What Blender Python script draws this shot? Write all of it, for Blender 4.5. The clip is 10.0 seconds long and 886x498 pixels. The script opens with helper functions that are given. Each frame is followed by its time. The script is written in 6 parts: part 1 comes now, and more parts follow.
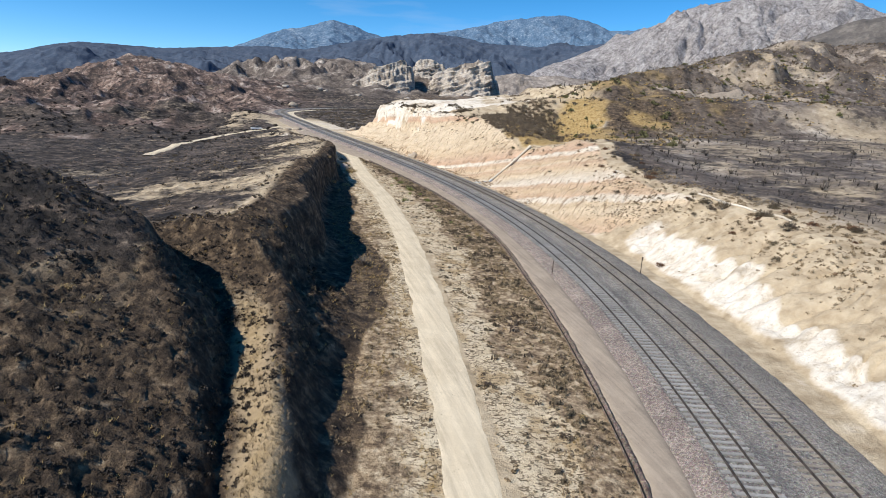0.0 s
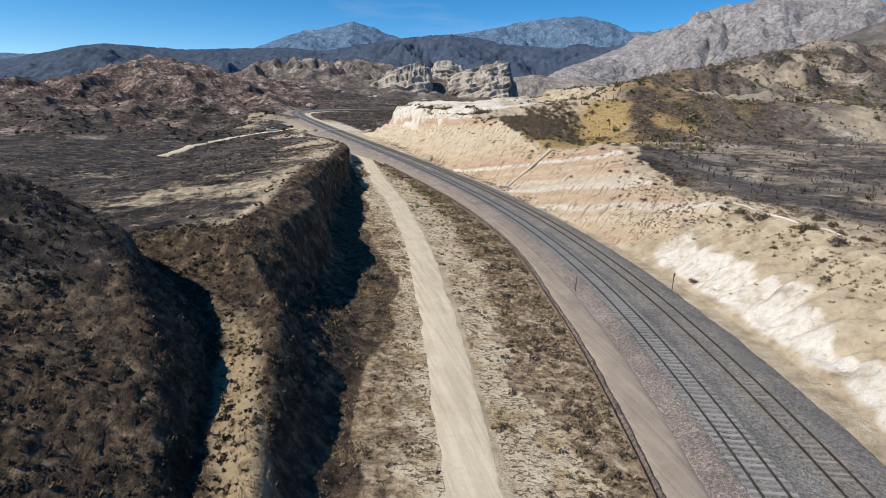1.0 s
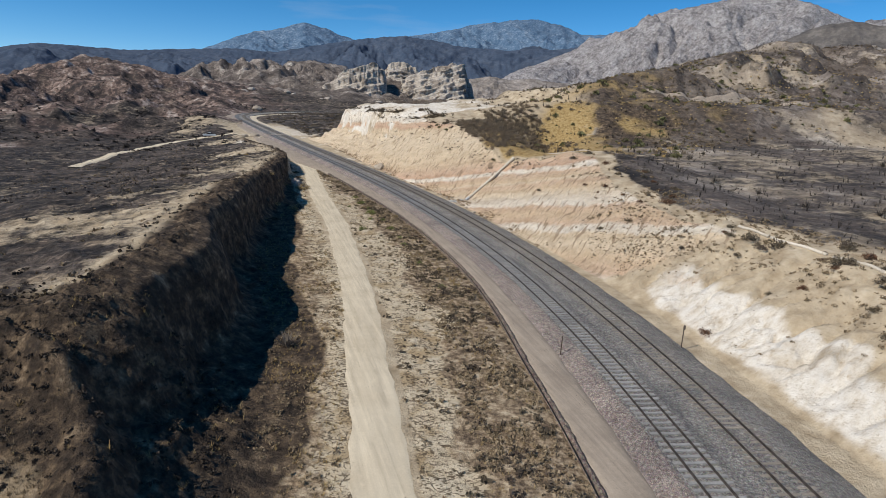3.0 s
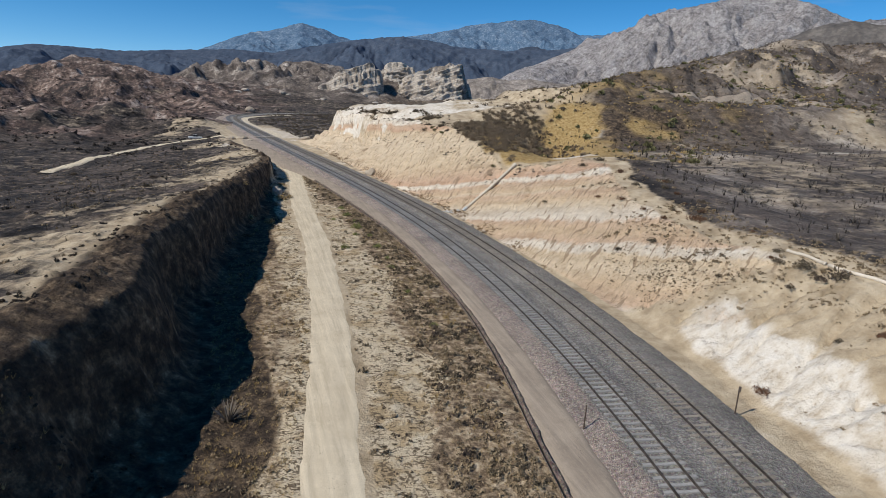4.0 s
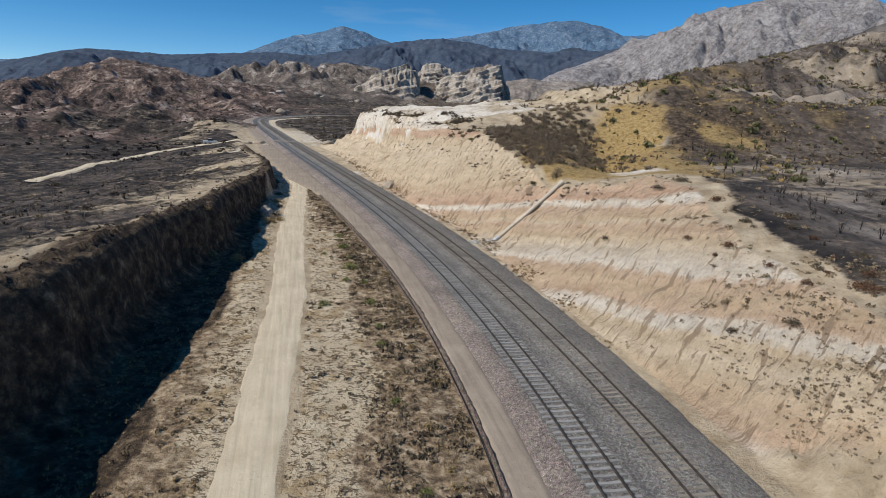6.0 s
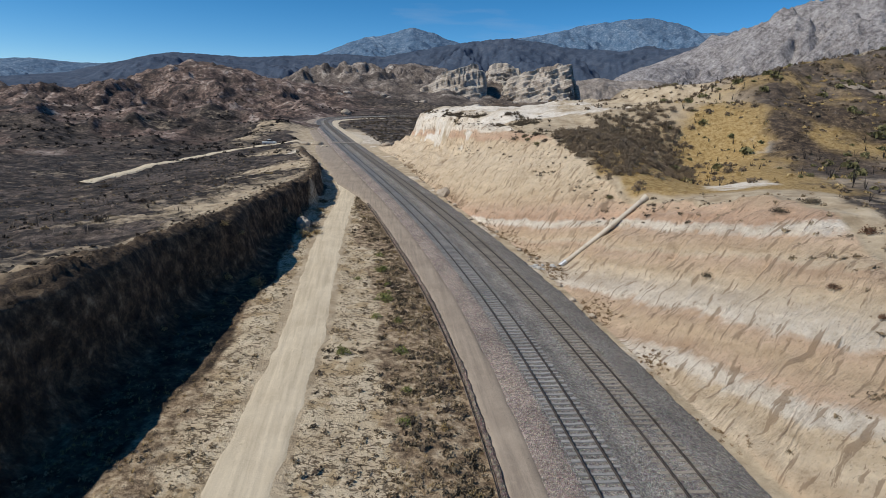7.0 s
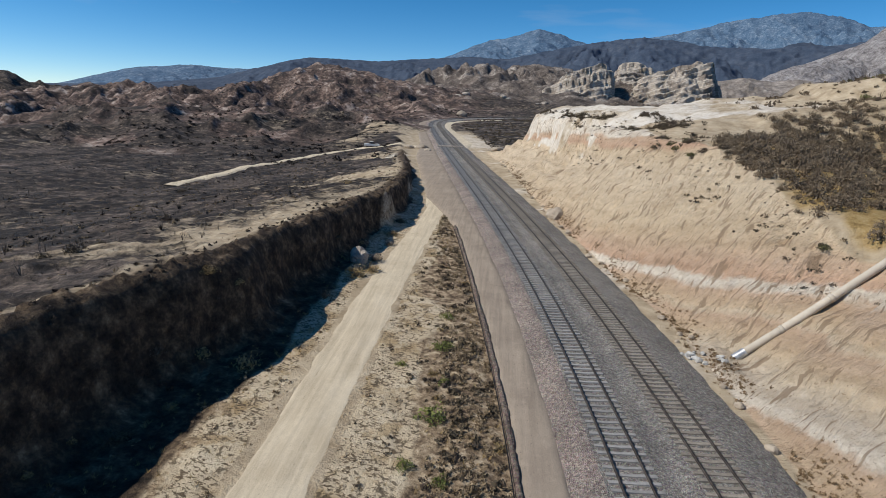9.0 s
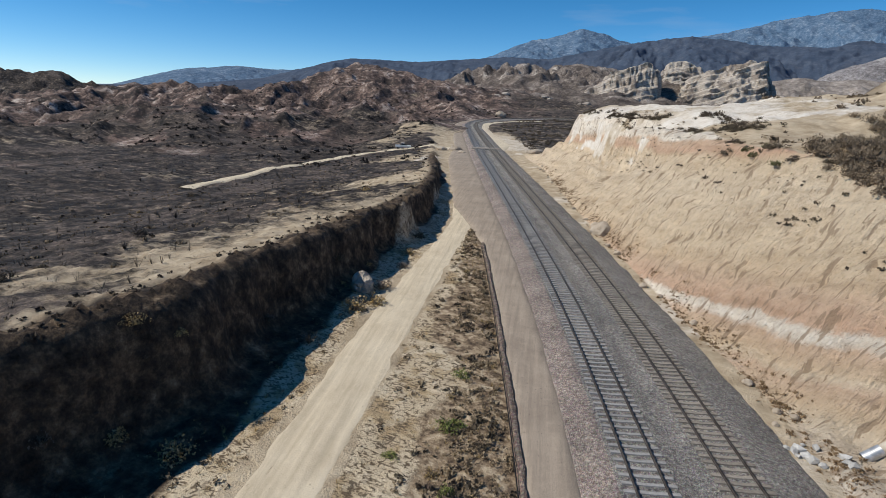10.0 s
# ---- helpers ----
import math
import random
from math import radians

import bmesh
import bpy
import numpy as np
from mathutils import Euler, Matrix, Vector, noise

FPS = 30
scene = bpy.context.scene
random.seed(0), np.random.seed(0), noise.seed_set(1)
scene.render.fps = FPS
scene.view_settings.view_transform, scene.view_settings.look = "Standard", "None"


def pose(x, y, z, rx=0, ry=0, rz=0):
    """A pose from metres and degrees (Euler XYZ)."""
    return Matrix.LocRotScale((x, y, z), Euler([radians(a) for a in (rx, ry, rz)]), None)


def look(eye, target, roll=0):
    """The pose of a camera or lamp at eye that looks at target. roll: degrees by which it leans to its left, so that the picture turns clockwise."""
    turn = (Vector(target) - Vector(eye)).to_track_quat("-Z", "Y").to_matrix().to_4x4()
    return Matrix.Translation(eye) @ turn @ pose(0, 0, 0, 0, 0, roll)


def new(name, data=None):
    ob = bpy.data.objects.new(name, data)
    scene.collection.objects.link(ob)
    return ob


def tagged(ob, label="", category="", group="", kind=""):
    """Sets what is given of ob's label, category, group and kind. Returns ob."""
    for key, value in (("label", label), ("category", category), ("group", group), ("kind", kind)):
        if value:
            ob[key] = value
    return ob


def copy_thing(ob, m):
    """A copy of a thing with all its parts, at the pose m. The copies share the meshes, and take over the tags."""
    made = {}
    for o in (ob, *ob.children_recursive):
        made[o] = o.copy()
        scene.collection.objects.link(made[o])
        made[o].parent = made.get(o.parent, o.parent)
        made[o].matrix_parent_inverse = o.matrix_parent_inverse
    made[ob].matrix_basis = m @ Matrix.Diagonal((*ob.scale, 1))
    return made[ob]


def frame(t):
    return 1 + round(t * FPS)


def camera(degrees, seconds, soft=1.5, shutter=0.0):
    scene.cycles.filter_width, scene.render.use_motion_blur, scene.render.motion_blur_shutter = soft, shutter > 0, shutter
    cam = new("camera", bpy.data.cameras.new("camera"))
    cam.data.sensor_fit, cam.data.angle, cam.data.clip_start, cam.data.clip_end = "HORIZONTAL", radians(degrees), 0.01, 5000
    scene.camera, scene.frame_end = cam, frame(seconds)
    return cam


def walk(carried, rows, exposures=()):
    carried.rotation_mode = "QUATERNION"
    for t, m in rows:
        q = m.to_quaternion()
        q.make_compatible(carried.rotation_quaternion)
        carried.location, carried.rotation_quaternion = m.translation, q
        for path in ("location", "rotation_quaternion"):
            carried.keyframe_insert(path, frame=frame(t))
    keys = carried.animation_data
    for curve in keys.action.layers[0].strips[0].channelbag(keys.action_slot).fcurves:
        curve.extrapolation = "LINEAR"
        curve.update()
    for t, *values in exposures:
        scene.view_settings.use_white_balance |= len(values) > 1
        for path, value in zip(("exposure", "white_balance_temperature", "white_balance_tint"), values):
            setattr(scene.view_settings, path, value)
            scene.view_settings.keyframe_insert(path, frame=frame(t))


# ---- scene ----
cam = camera(75.9, 10.0, soft=0.5)

PATH = [
    (0, (2.433, -8.053, 17.972), (2.338, -6.118, 17.473), 2.4),
    (0.5, (2.549, -5.746, 18.005), (2.369, -3.818, 17.505), 2.4),
    (1, (2.42, -2.82, 18.038), (2.266, -0.889, 17.541), 2.5),
    (1.5, (2.314, 0.662, 18.079), (2.217, 2.598, 17.585), 2.4),
    (2, (2.097, 4.65, 18.124), (2.075, 6.589, 17.635), 2.4),
    (2.5, (2.154, 9.154, 18.188), (2.144, 11.094, 17.701), 2.4),
    (3.8, (2.855, 22.537, 18.421), (2.847, 24.478, 17.939), 2.3),
    (4, (2.877, 25.035, 18.432), (2.873, 26.975, 17.95), 2.3),
    (4.5, (3.122, 30.881, 18.496), (3.126, 32.823, 18.015), 2.3),
    (5, (3.427, 36.906, 18.423), (3.438, 38.848, 17.944), 2.3),
    (5.2, (3.538, 39.364, 18.388), (3.551, 41.306, 17.91), 2.3),
    (6.3, (4.468, 52.909, 18.404), (4.244, 54.837, 17.921), 2.3),
    (6.5, (4.471, 55.537, 18.416), (4.194, 57.457, 17.93), 2.3),
    (7, (4.19, 61.829, 18.342), (3.836, 63.737, 17.855), 2.3),
    (7.5, (3.558, 68.122, 18.139), (3.066, 69.997, 17.65), 2.4),
    (8, (2.739, 74.201, 17.929), (2.215, 76.068, 17.439), 2.4),
    (8.5, (1.808, 80.221, 17.654), (1.145, 82.043, 17.162), 2.4),
    (9, (0.609, 86.094, 17.516), (-0.13, 87.885, 17.022), 2.4),
    (9.5, (-0.941, 91.913, 17.257), (-1.759, 93.669, 16.761), 2.5),
    (10, (-2.623, 97.571, 17.114), (-3.482, 99.307, 16.617), 2.5),
]
EXPOSURES = [(0, 0.34), (0.5, 0.19), (1.5, 0.07), (2.5, -0.05), (4.5, -0.13), (6.5, -0.2), (8, -0.23), (10, -0.13)]
walk(cam, [(t, look(eye, target, roll)) for t, eye, target, roll in PATH], EXPOSURES)

# ---- light ----
SUN_UP = 44.5
SUN_TO = Vector((-0.85, -0.53, 0.0)).normalized() * math.cos(radians(SUN_UP)) + Vector((0, 0, math.sin(radians(SUN_UP))))
world = bpy.data.worlds.new("world")
scene.world = world
world.use_nodes = True
wt = world.node_tree
sky = wt.nodes.new("ShaderNodeTexSky")
sky.sky_type = "NISHITA"
sky.sun_disc = False
sky.sun_elevation = radians(SUN_UP)
sky.sun_rotation = math.atan2(SUN_TO.x, SUN_TO.y)
sky.altitude = 5000
sky.air_density, sky.dust_density, sky.ozone_density = 1.0, 0.0, 2.4
tone = wt.nodes.new("ShaderNodeHueSaturation")
tone.inputs["Hue"].default_value = 0.494
tone.inputs["Saturation"].default_value = 1.34
wt.links.new(sky.outputs[0], tone.inputs["Color"])
# thin high cirrus
way = wt.nodes.new("ShaderNodeTexCoord")
wide = wt.nodes.new("ShaderNodeMapping")
wide.inputs["Scale"].default_value = (1.2, 2.0, 9.0)
wisp = wt.nodes.new("ShaderNodeTexNoise")
wisp.inputs["Scale"].default_value, wisp.inputs["Detail"].default_value, wisp.inputs["Roughness"].default_value = 1.6, 7, 0.55
veil = wt.nodes.new("ShaderNodeMapRange")
veil.inputs[1].default_value, veil.inputs[2].default_value, veil.inputs[4].default_value = 0.58, 0.80, 0.35
haze = wt.nodes.new("ShaderNodeMix")
haze.data_type = "RGBA"
haze.inputs[7].default_value = (4.2, 4.6, 5.2, 1)
wt.links.new(way.outputs["Generated"], wide.inputs["Vector"])
wt.links.new(wide.outputs[0], wisp.inputs["Vector"])
wt.links.new(wisp.outputs[0], veil.inputs[0])
wt.links.new(veil.outputs[0], haze.inputs[0])
wt.links.new(tone.outputs[0], haze.inputs[6])
wt.links.new(haze.outputs[2], wt.nodes["Background"].inputs[0])
wt.nodes["Background"].inputs[1].default_value = 0.132
sun_data = bpy.data.lights.new("sun", "SUN")
sun_data.energy, sun_data.angle, sun_data.color = 4.7, radians(0.53), (1.0, 0.925, 0.805)
sun = new("sun", sun_data)
sun.matrix_world = look(SUN_TO * 100, (0, 0, 0))

# ---- plan: smooth lines over y ----
rng = np.random.RandomState(7)
YY = np.arange(-80.0, 640.0, 0.5)
SLOPE_Y = [-80, 0, 30, 60, 90, 120, 150, 180, 220, 300, 370, 410, 450, 520, 640]
SLOPE = [0.3, 0.097, -0.038, -0.172, -0.303, -0.410, -0.479, -0.508, -0.51, -0.503, -0.49, -0.40, -0.15, 0.5, 1.1]
_s = np.interp(YY, SLOPE_Y, SLOPE)
_c = np.concatenate([[0], np.cumsum((_s[1:] + _s[:-1]) * 0.25)])
_c += 17.61 - np.interp(0, YY, _c)


def line(ys, vs, wide=9):
    """A smoothed polyline as a function of y."""
    v = np.interp(YY, ys, vs)
    k = np.hanning(wide * 2 + 1)
    v = np.convolve(np.pad(v, wide, mode="edge"), k / k.sum(), mode="valid")
    return lambda y: np.interp(y, YY, v)


def track_x(y):
    return np.interp(y, YY, _c)


def track_slope(y):
    return np.interp(y, YY, _s)


track_z = line([-80, 40, 126, 200, 260, 395, 540, 640], [-2.4, -1.3, 0.1, 1.65, 2.8, 6.1, 9.5, 11.5], 30)
road_mid = line([-80, 0, 26, 46, 72, 95, 105, 116, 135, 155, 172, 200, 240, 640], [19, 6.2, 2.15, -1.45, -6.85, -12.95, -15.6, -19.5, -25.7, -31.5, -36.5, -50, -71, -300], 12)
road_half = line([-80, 20, 40, 75, 95, 135, 165, 200, 640], [1.6, 1.65, 1.9, 1.85, 1.95, 2.15, 1.8, 1.5, 1.5], 12)
kerb_d = line([-80, 19, 33, 45, 58, 70, 80, 105, 120, 138, 166, 186, 250, 280, 640], [-5.8, -5.8, -6.2, -6.3, -6.4, -5.8, -5.5, -5.6, -5.9, -6.4, -6.6, -10.2, -10.6, -8.0, -6.4], 10)
weed_d = line([-80, 28, 45, 76, 104, 123, 160, 640], [-10.2, -10.2, -12.8, -12.0, -11.0, -9.9, -9.5, -9.5], 10)
bank_foot = line([-80, 10, 25, 39, 54, 61, 70, 81, 97, 115, 121, 134, 158, 175, 200, 232, 640], [-1, -3.0, -4.9, -6.8, -10.0, -12.2, -15.6, -20.0, -23.2, -25.8, -26.4, -31.0, -37.6, -42.4, -54, -71, -300], 6)
bank_top = line([-80, 10, 30, 45, 60, 76, 97, 110, 125, 142, 173, 200, 232, 640], [-26, -25, -23, -19.6, -20.6, -24.8, -28.6, -30.2, -32.8, -36.6, -43.4, -55, -73, -305], 6)
bank_z = line([-80, 45, 60, 76, 97, 110, 125, 142, 173, 200, 232, 260, 300, 400, 640], [6.7, 6.7, 6.8, 7.0, 6.7, 6.4, 5.9, 5.2, 4.4, 3.8, 3.0, 2.9, 3.8, 6, 11], 10)
cliff_d = line([-80, 38, 63, 85, 96, 110, 128, 138, 150, 176, 200, 240, 256, 640], [11.8, 11.6, 11.3, 11.0, 10.4, 10.1, 10.7, 11.2, 10.4, 10.6, 12.0, 14.6, 14, 14], 8)
cliff_top = line([-80, 20, 50, 62, 75, 87, 100, 115, 122, 128, 135, 140, 150, 160, 180, 205, 230, 250, 262, 300, 640], [49, 45, 41, 40.5, 37.2, 30, 26, 26.2, 24.2, 20, 15.2, 11.8, 8, 3.6, -5, -14, -27, -39, -42, -50, -100], 5)
cliff_z = line([-80, 20, 50, 62, 75, 87, 100, 115, 122, 128, 135, 140, 150, 160, 180, 205, 230, 252, 640], [3, 4, 5, 5.7, 5.6, 6.2, 8.2, 11.1, 11.2, 9.6, 8.2, 9.0, 11.6, 14.0, 14.4, 14.6, 15.2, 15.4, 14], 5)


gully_x = line([-80, 5, 15.4, 19.5, 24.7, 31.6, 35, 38, 41, 44, 640], [-2, -6.2, -9.2, -10.8, -13.2, -16.3, -18.2, -22, -29, -44, -44], 3)
gully_z = line([-80, 5, 15.7, 22.4, 28.5, 34, 39, 42, 45, 640], [-1.8, -1.4, -0.6, 0.2, 1.1, 1.9, 3.6, 5.1, 6.0, 6.0], 3)


def cliff_foot(y):
    return track_x(y) + cliff_d(y) * np.sqrt(1 + track_slope(y) ** 2)


# ---- noise ----
_perm = np.random.RandomState(3).permutation(4096).astype(np.int64)
_ga = np.random.RandomState(5).rand(4096) * 2 * np.pi
_gx, _gy = np.cos(_ga), np.sin(_ga)


def perlin(x, y):
    xi, yi = np.floor(x).astype(np.int64), np.floor(y).astype(np.int64)
    xf, yf = x - xi, y - yi
    u, v = xf * xf * xf * (xf * (xf * 6 - 15) + 10), yf * yf * yf * (yf * (yf * 6 - 15) + 10)

    def corner(i, j):
        h = _perm[(_perm[(xi + i) & 4095] + yi + j) & 4095]
        return _gx[h] * (xf - i) + _gy[h] * (yf - j)

    a = corner(0, 0) * (1 - u) + corner(1, 0) * u
    b = corner(0, 1) * (1 - u) + corner(1, 1) * u
    return (a * (1 - v) + b * v) * 1.5


def fbm(x, y, size, octaves=4, gain=0.5):
    t, amp = 0.0, 1.0
    for i in range(octaves):
        f = 2.0 ** i / size
        t = t + amp * perlin(x * f + 17.3 * i, y * f - 9.1 * i)
        amp *= gain
    return t


def ridged(x, y, size, octaves=5, gain=0.55):
    """Sharp crests and eroded gullies, about -1 to 1."""
    t, amp, w = 0.0, 1.0, 1.0
    for i in range(octaves):
        f = 2.0 ** i / size
        n = (1 - np.abs(perlin(x * f + 31.7 * i, y * f + 5.3 * i)) * 1.6)
        n = n * n * w
        w = np.clip(n * 1.6, 0, 1)
        t = t + amp * n
        amp *= gain
    return t - 0.9


def billow(x, y, size, octaves=6, gain=0.52):
    """Rounded shoulders cut by sharp gullies, about -0.5 to 1."""
    wx, wy = fbm(x + 91, y, size * 1.4, 3) * size * 0.35, fbm(x, y + 57, size * 1.4, 3) * size * 0.35
    t, amp = 0.0, 1.0
    for i in range(octaves):
        f = 2.0 ** i / size
        t = t + amp * np.abs(perlin((x + wx) * f + 13.1 * i, (y + wy) * f - 7.7 * i)) * 2.0
        amp *= gain
    return t - 0.8


def sstep(a, b, v):
    t = np.clip((v - a) / (b - a), 0, 1)
    return t * t * (3 - 2 * t)


def smax(a, b, k):
    h = np.clip(0.5 + 0.5 * (a - b) / k, 0, 1)
    return b + (a - b) * h + k * h * (1 - h)


def smin(a, b, k):
    return -smax(-a, -b, k)


# ---- heights ----
HUB = (-2.6, 97.6, 17.1)
PIPE_A, PIPE_B = (15.47, 136.08, 7.75), (6.5, 132.4, -0.25)


def polar(x, y):
    return np.degrees(np.arctan2(x - HUB[0], y - HUB[1])), np.hypot(x - HUB[0], y - HUB[1])


def right_land(x, y):
    """The burned flat and the hills behind the cutting."""
    base = 5.8 + 0.07 * (np.clip(y, 0, 900) - 81) - 0.02 * (np.clip(y, 900, 5000) - 900)
    edge = np.interp(x, [-60, 0, 25, 45, 95, 200, 400], [330, 275, 205, 168, 182, 232, 300])
    u = (y - edge) * 0.84
    hill = 0.40 * smax(u, np.zeros_like(u), 14) * np.exp(-np.clip(u - 90, 0, None) / 160) * sstep(-40, 50, x) * sstep(700, 300, x)
    rough = (billow(x, y, 60, 4, 0.5) * 7.0 + (ridged(x, y + 33, 42, 5, 0.6) - 0.4) * 3.2 + billow(x + 90, y, 19, 4) * 1.0) * sstep(4, 45, u) * sstep(10, 40, x)
    saddle = 2.4 * np.exp(-((x - 27 - 0.35 * (y - 130)) / 9) ** 2 - ((y - 121) / 14) ** 2)
    gully = -4.2 * np.exp(-((x - 18 - 0.28 * (y - 137)) / 8.5) ** 2) * sstep(128, 142, y) * sstep(215, 165, y)
    z = base + hill + rough + saddle + gully + fbm(x, y, 30, 4) * 0.7
    # the skyline of the hills
    az, dist = np.degrees(np.arctan2(x - 3.4, y - 37)), np.hypot(x - 3.4, y - 37)
    el = np.interp(az, [-40, -10, 0, 5, 11.4, 14, 17.4, 19.3, 21.2, 25.6, 29.6, 33.5, 50], [0.6, 1.0, 1.45, 1.75, 2.2, 2.9, 3.9, 4.35, 4.4, 5.6, 6.4, 6.65, 6.5])
    cap = 18.4 + dist * np.tan(np.radians(el)) + np.minimum(dist / 300, 1) * fbm(x, y, 25, 4) * 2.2
    cap = cap - 0.06 * np.clip(dist - 330, 0, 700)
    return smin(z, cap, 3.0)


def left_land(x, y):
    """The burned bench behind the bank, falling to the wash, and the hills beyond."""
    zt, xb = bank_z(y), bank_top(y)
    bench = zt - 0.15 * np.clip(xb - x, -4, None)
    floor = -3.2 + 0.004 * np.clip(y - 250, 0, 900) + fbm(x, y, 60, 4) * 1.2
    z = smax(bench, floor, 2.0) + fbm(x, y, 22, 4) * 0.55
    az, dist = polar(x, y)
    crest = np.interp(az, [-120, -90, -64, -56, -52, -50, -47, -44, -40, -37, -34, -31, -29, -26, -22, -18, -14], [30, 26, 20, 21, 28, 35, 27, 31, 42, 50, 54, 51, 40, 34, 26, 18, 8])
    swell = (0.22 * sstep(200, 380, dist) * sstep(-18, -40, az) + 0.78 * sstep(330, 670, dist)) * np.exp(-np.clip(dist - 700, 0, None) / 250)
    hills = swell * crest * 1.02
    rough = ((billow(x, y, 230, 4, 0.42) - 0.3) * 9 + (ridged(x + 300, y - 40, 95, 6, 0.55) - 0.5) * 9.0 + (ridged(x - 60, y + 20, 31, 4, 0.6) - 0.5) * 3.0) * sstep(260, 480, dist) * (0.25 + 0.75 * sstep(250, 640, dist)) * sstep(-8, -30, az)
    low = (billow(x + 40, y, 150, 3, 0.42) * 8.0 + ridged(x, y + 60, 60, 5, 0.6) * 4.0) * sstep(170, 330, dist) * sstep(-18, -34, az)
    return z + hills + rough * 0.8 + low


def far_land(x, y):
    az, dist = polar(x, y)
    f = np.interp(az, [-40, -27, -24.6, -21, -17.6, -14.5, -12, -8, -4, 4], [20, 46, 62, 70, 70, 72, 68, 60, 56, 40])
    mid = f * np.exp(-((dist - 1010) / 240) ** 2) * sstep(-45, -30, az) * sstep(10, -6, az)
    mid = mid + ((billow(x, y, 150, 7, 0.6) - 0.5) * 14 + (ridged(x, y - 80, 58, 6, 0.62) - 0.5) * 9) * np.exp(-((dist - 960) / 260) ** 2) * sstep(-38, -26, az) * sstep(8, -4, az)
    lf = np.interp(az, [-110, -80, -64, -62, -60, -58.5, -57, -54], [60, 40, 46, 38, 50, 36, 25, 10]) * np.exp(-((dist - 1220) / 170) ** 2) * sstep(-50, -56, az)
    mound = 26 * np.exp(-((x + 82) / 45) ** 2 - ((y - 940) / 60) ** 2)
    knoll = 9 * np.exp(-((x + 70) / 85) ** 2 - ((y - 850) / 90) ** 2) + 12 * np.exp(-((x + 138) / 60) ** 2 - ((y - 822) / 50) ** 2)
    knob = 5.0 * np.exp(-((x + 140) / 15) ** 2 - ((y - 345) / 26) ** 2)
    return mid + lf + knoll + knob + mound


def skyline(x, y):
    """The height under which the hills stay, by bearing and distance."""
    az, dist = polar(x, y)
    near = np.interp(az, [-120, -80, -64, -56, -52, -50.4, -47, -45, -42, -37, -34.3, -31.6, -29.4, -26.7, -23, -18, -14, -8, 6], [-1.2, -1.2, -1.2, 0.34, 1.0, 1.5, 0.8, 1.15, 1.8, 2.84, 3.07, 2.84, 2.16, 1.75, 1.5, 1.0, 0.6, 0.6, 0.7])
    back = np.interp(az, [-120, -64, -60, -56, -50, -30, -27, -24.6, -20.8, -14.5, -12.4, -9.5, -4, 0, 4, 10], [1.2, 1.2, 1.1, 0.3, 0.5, 1.5, 1.9, 3.4, 3.9, 3.95, 3.75, 3.55, 3.5, 3.3, 2.6, 2.0])
    w = sstep(770, 900, dist + 40 * sstep(-20, -14, az))
    el = near * (1 - w) + back * w
    return HUB[2] + dist * np.tan(np.radians(el)) + np.minimum(dist / 500, 1) * fbm(x, y, 30, 5, 0.6) * 5.0 + 400 * sstep(5, 12, az) + 60 * sstep(320, 240, dist) + 11 * np.exp(-((x + 138) / 62) ** 2 - ((y - 822) / 55) ** 2)


def bed_mask(x, y, lo=-7.2, hi=13.0):
    d = (x - track_x(y)) / np.sqrt(1 + track_slope(y) ** 2)
    return sstep(lo - 2.5, lo, d) * sstep(hi + 1.0, hi, d) * sstep(600, 560, y)


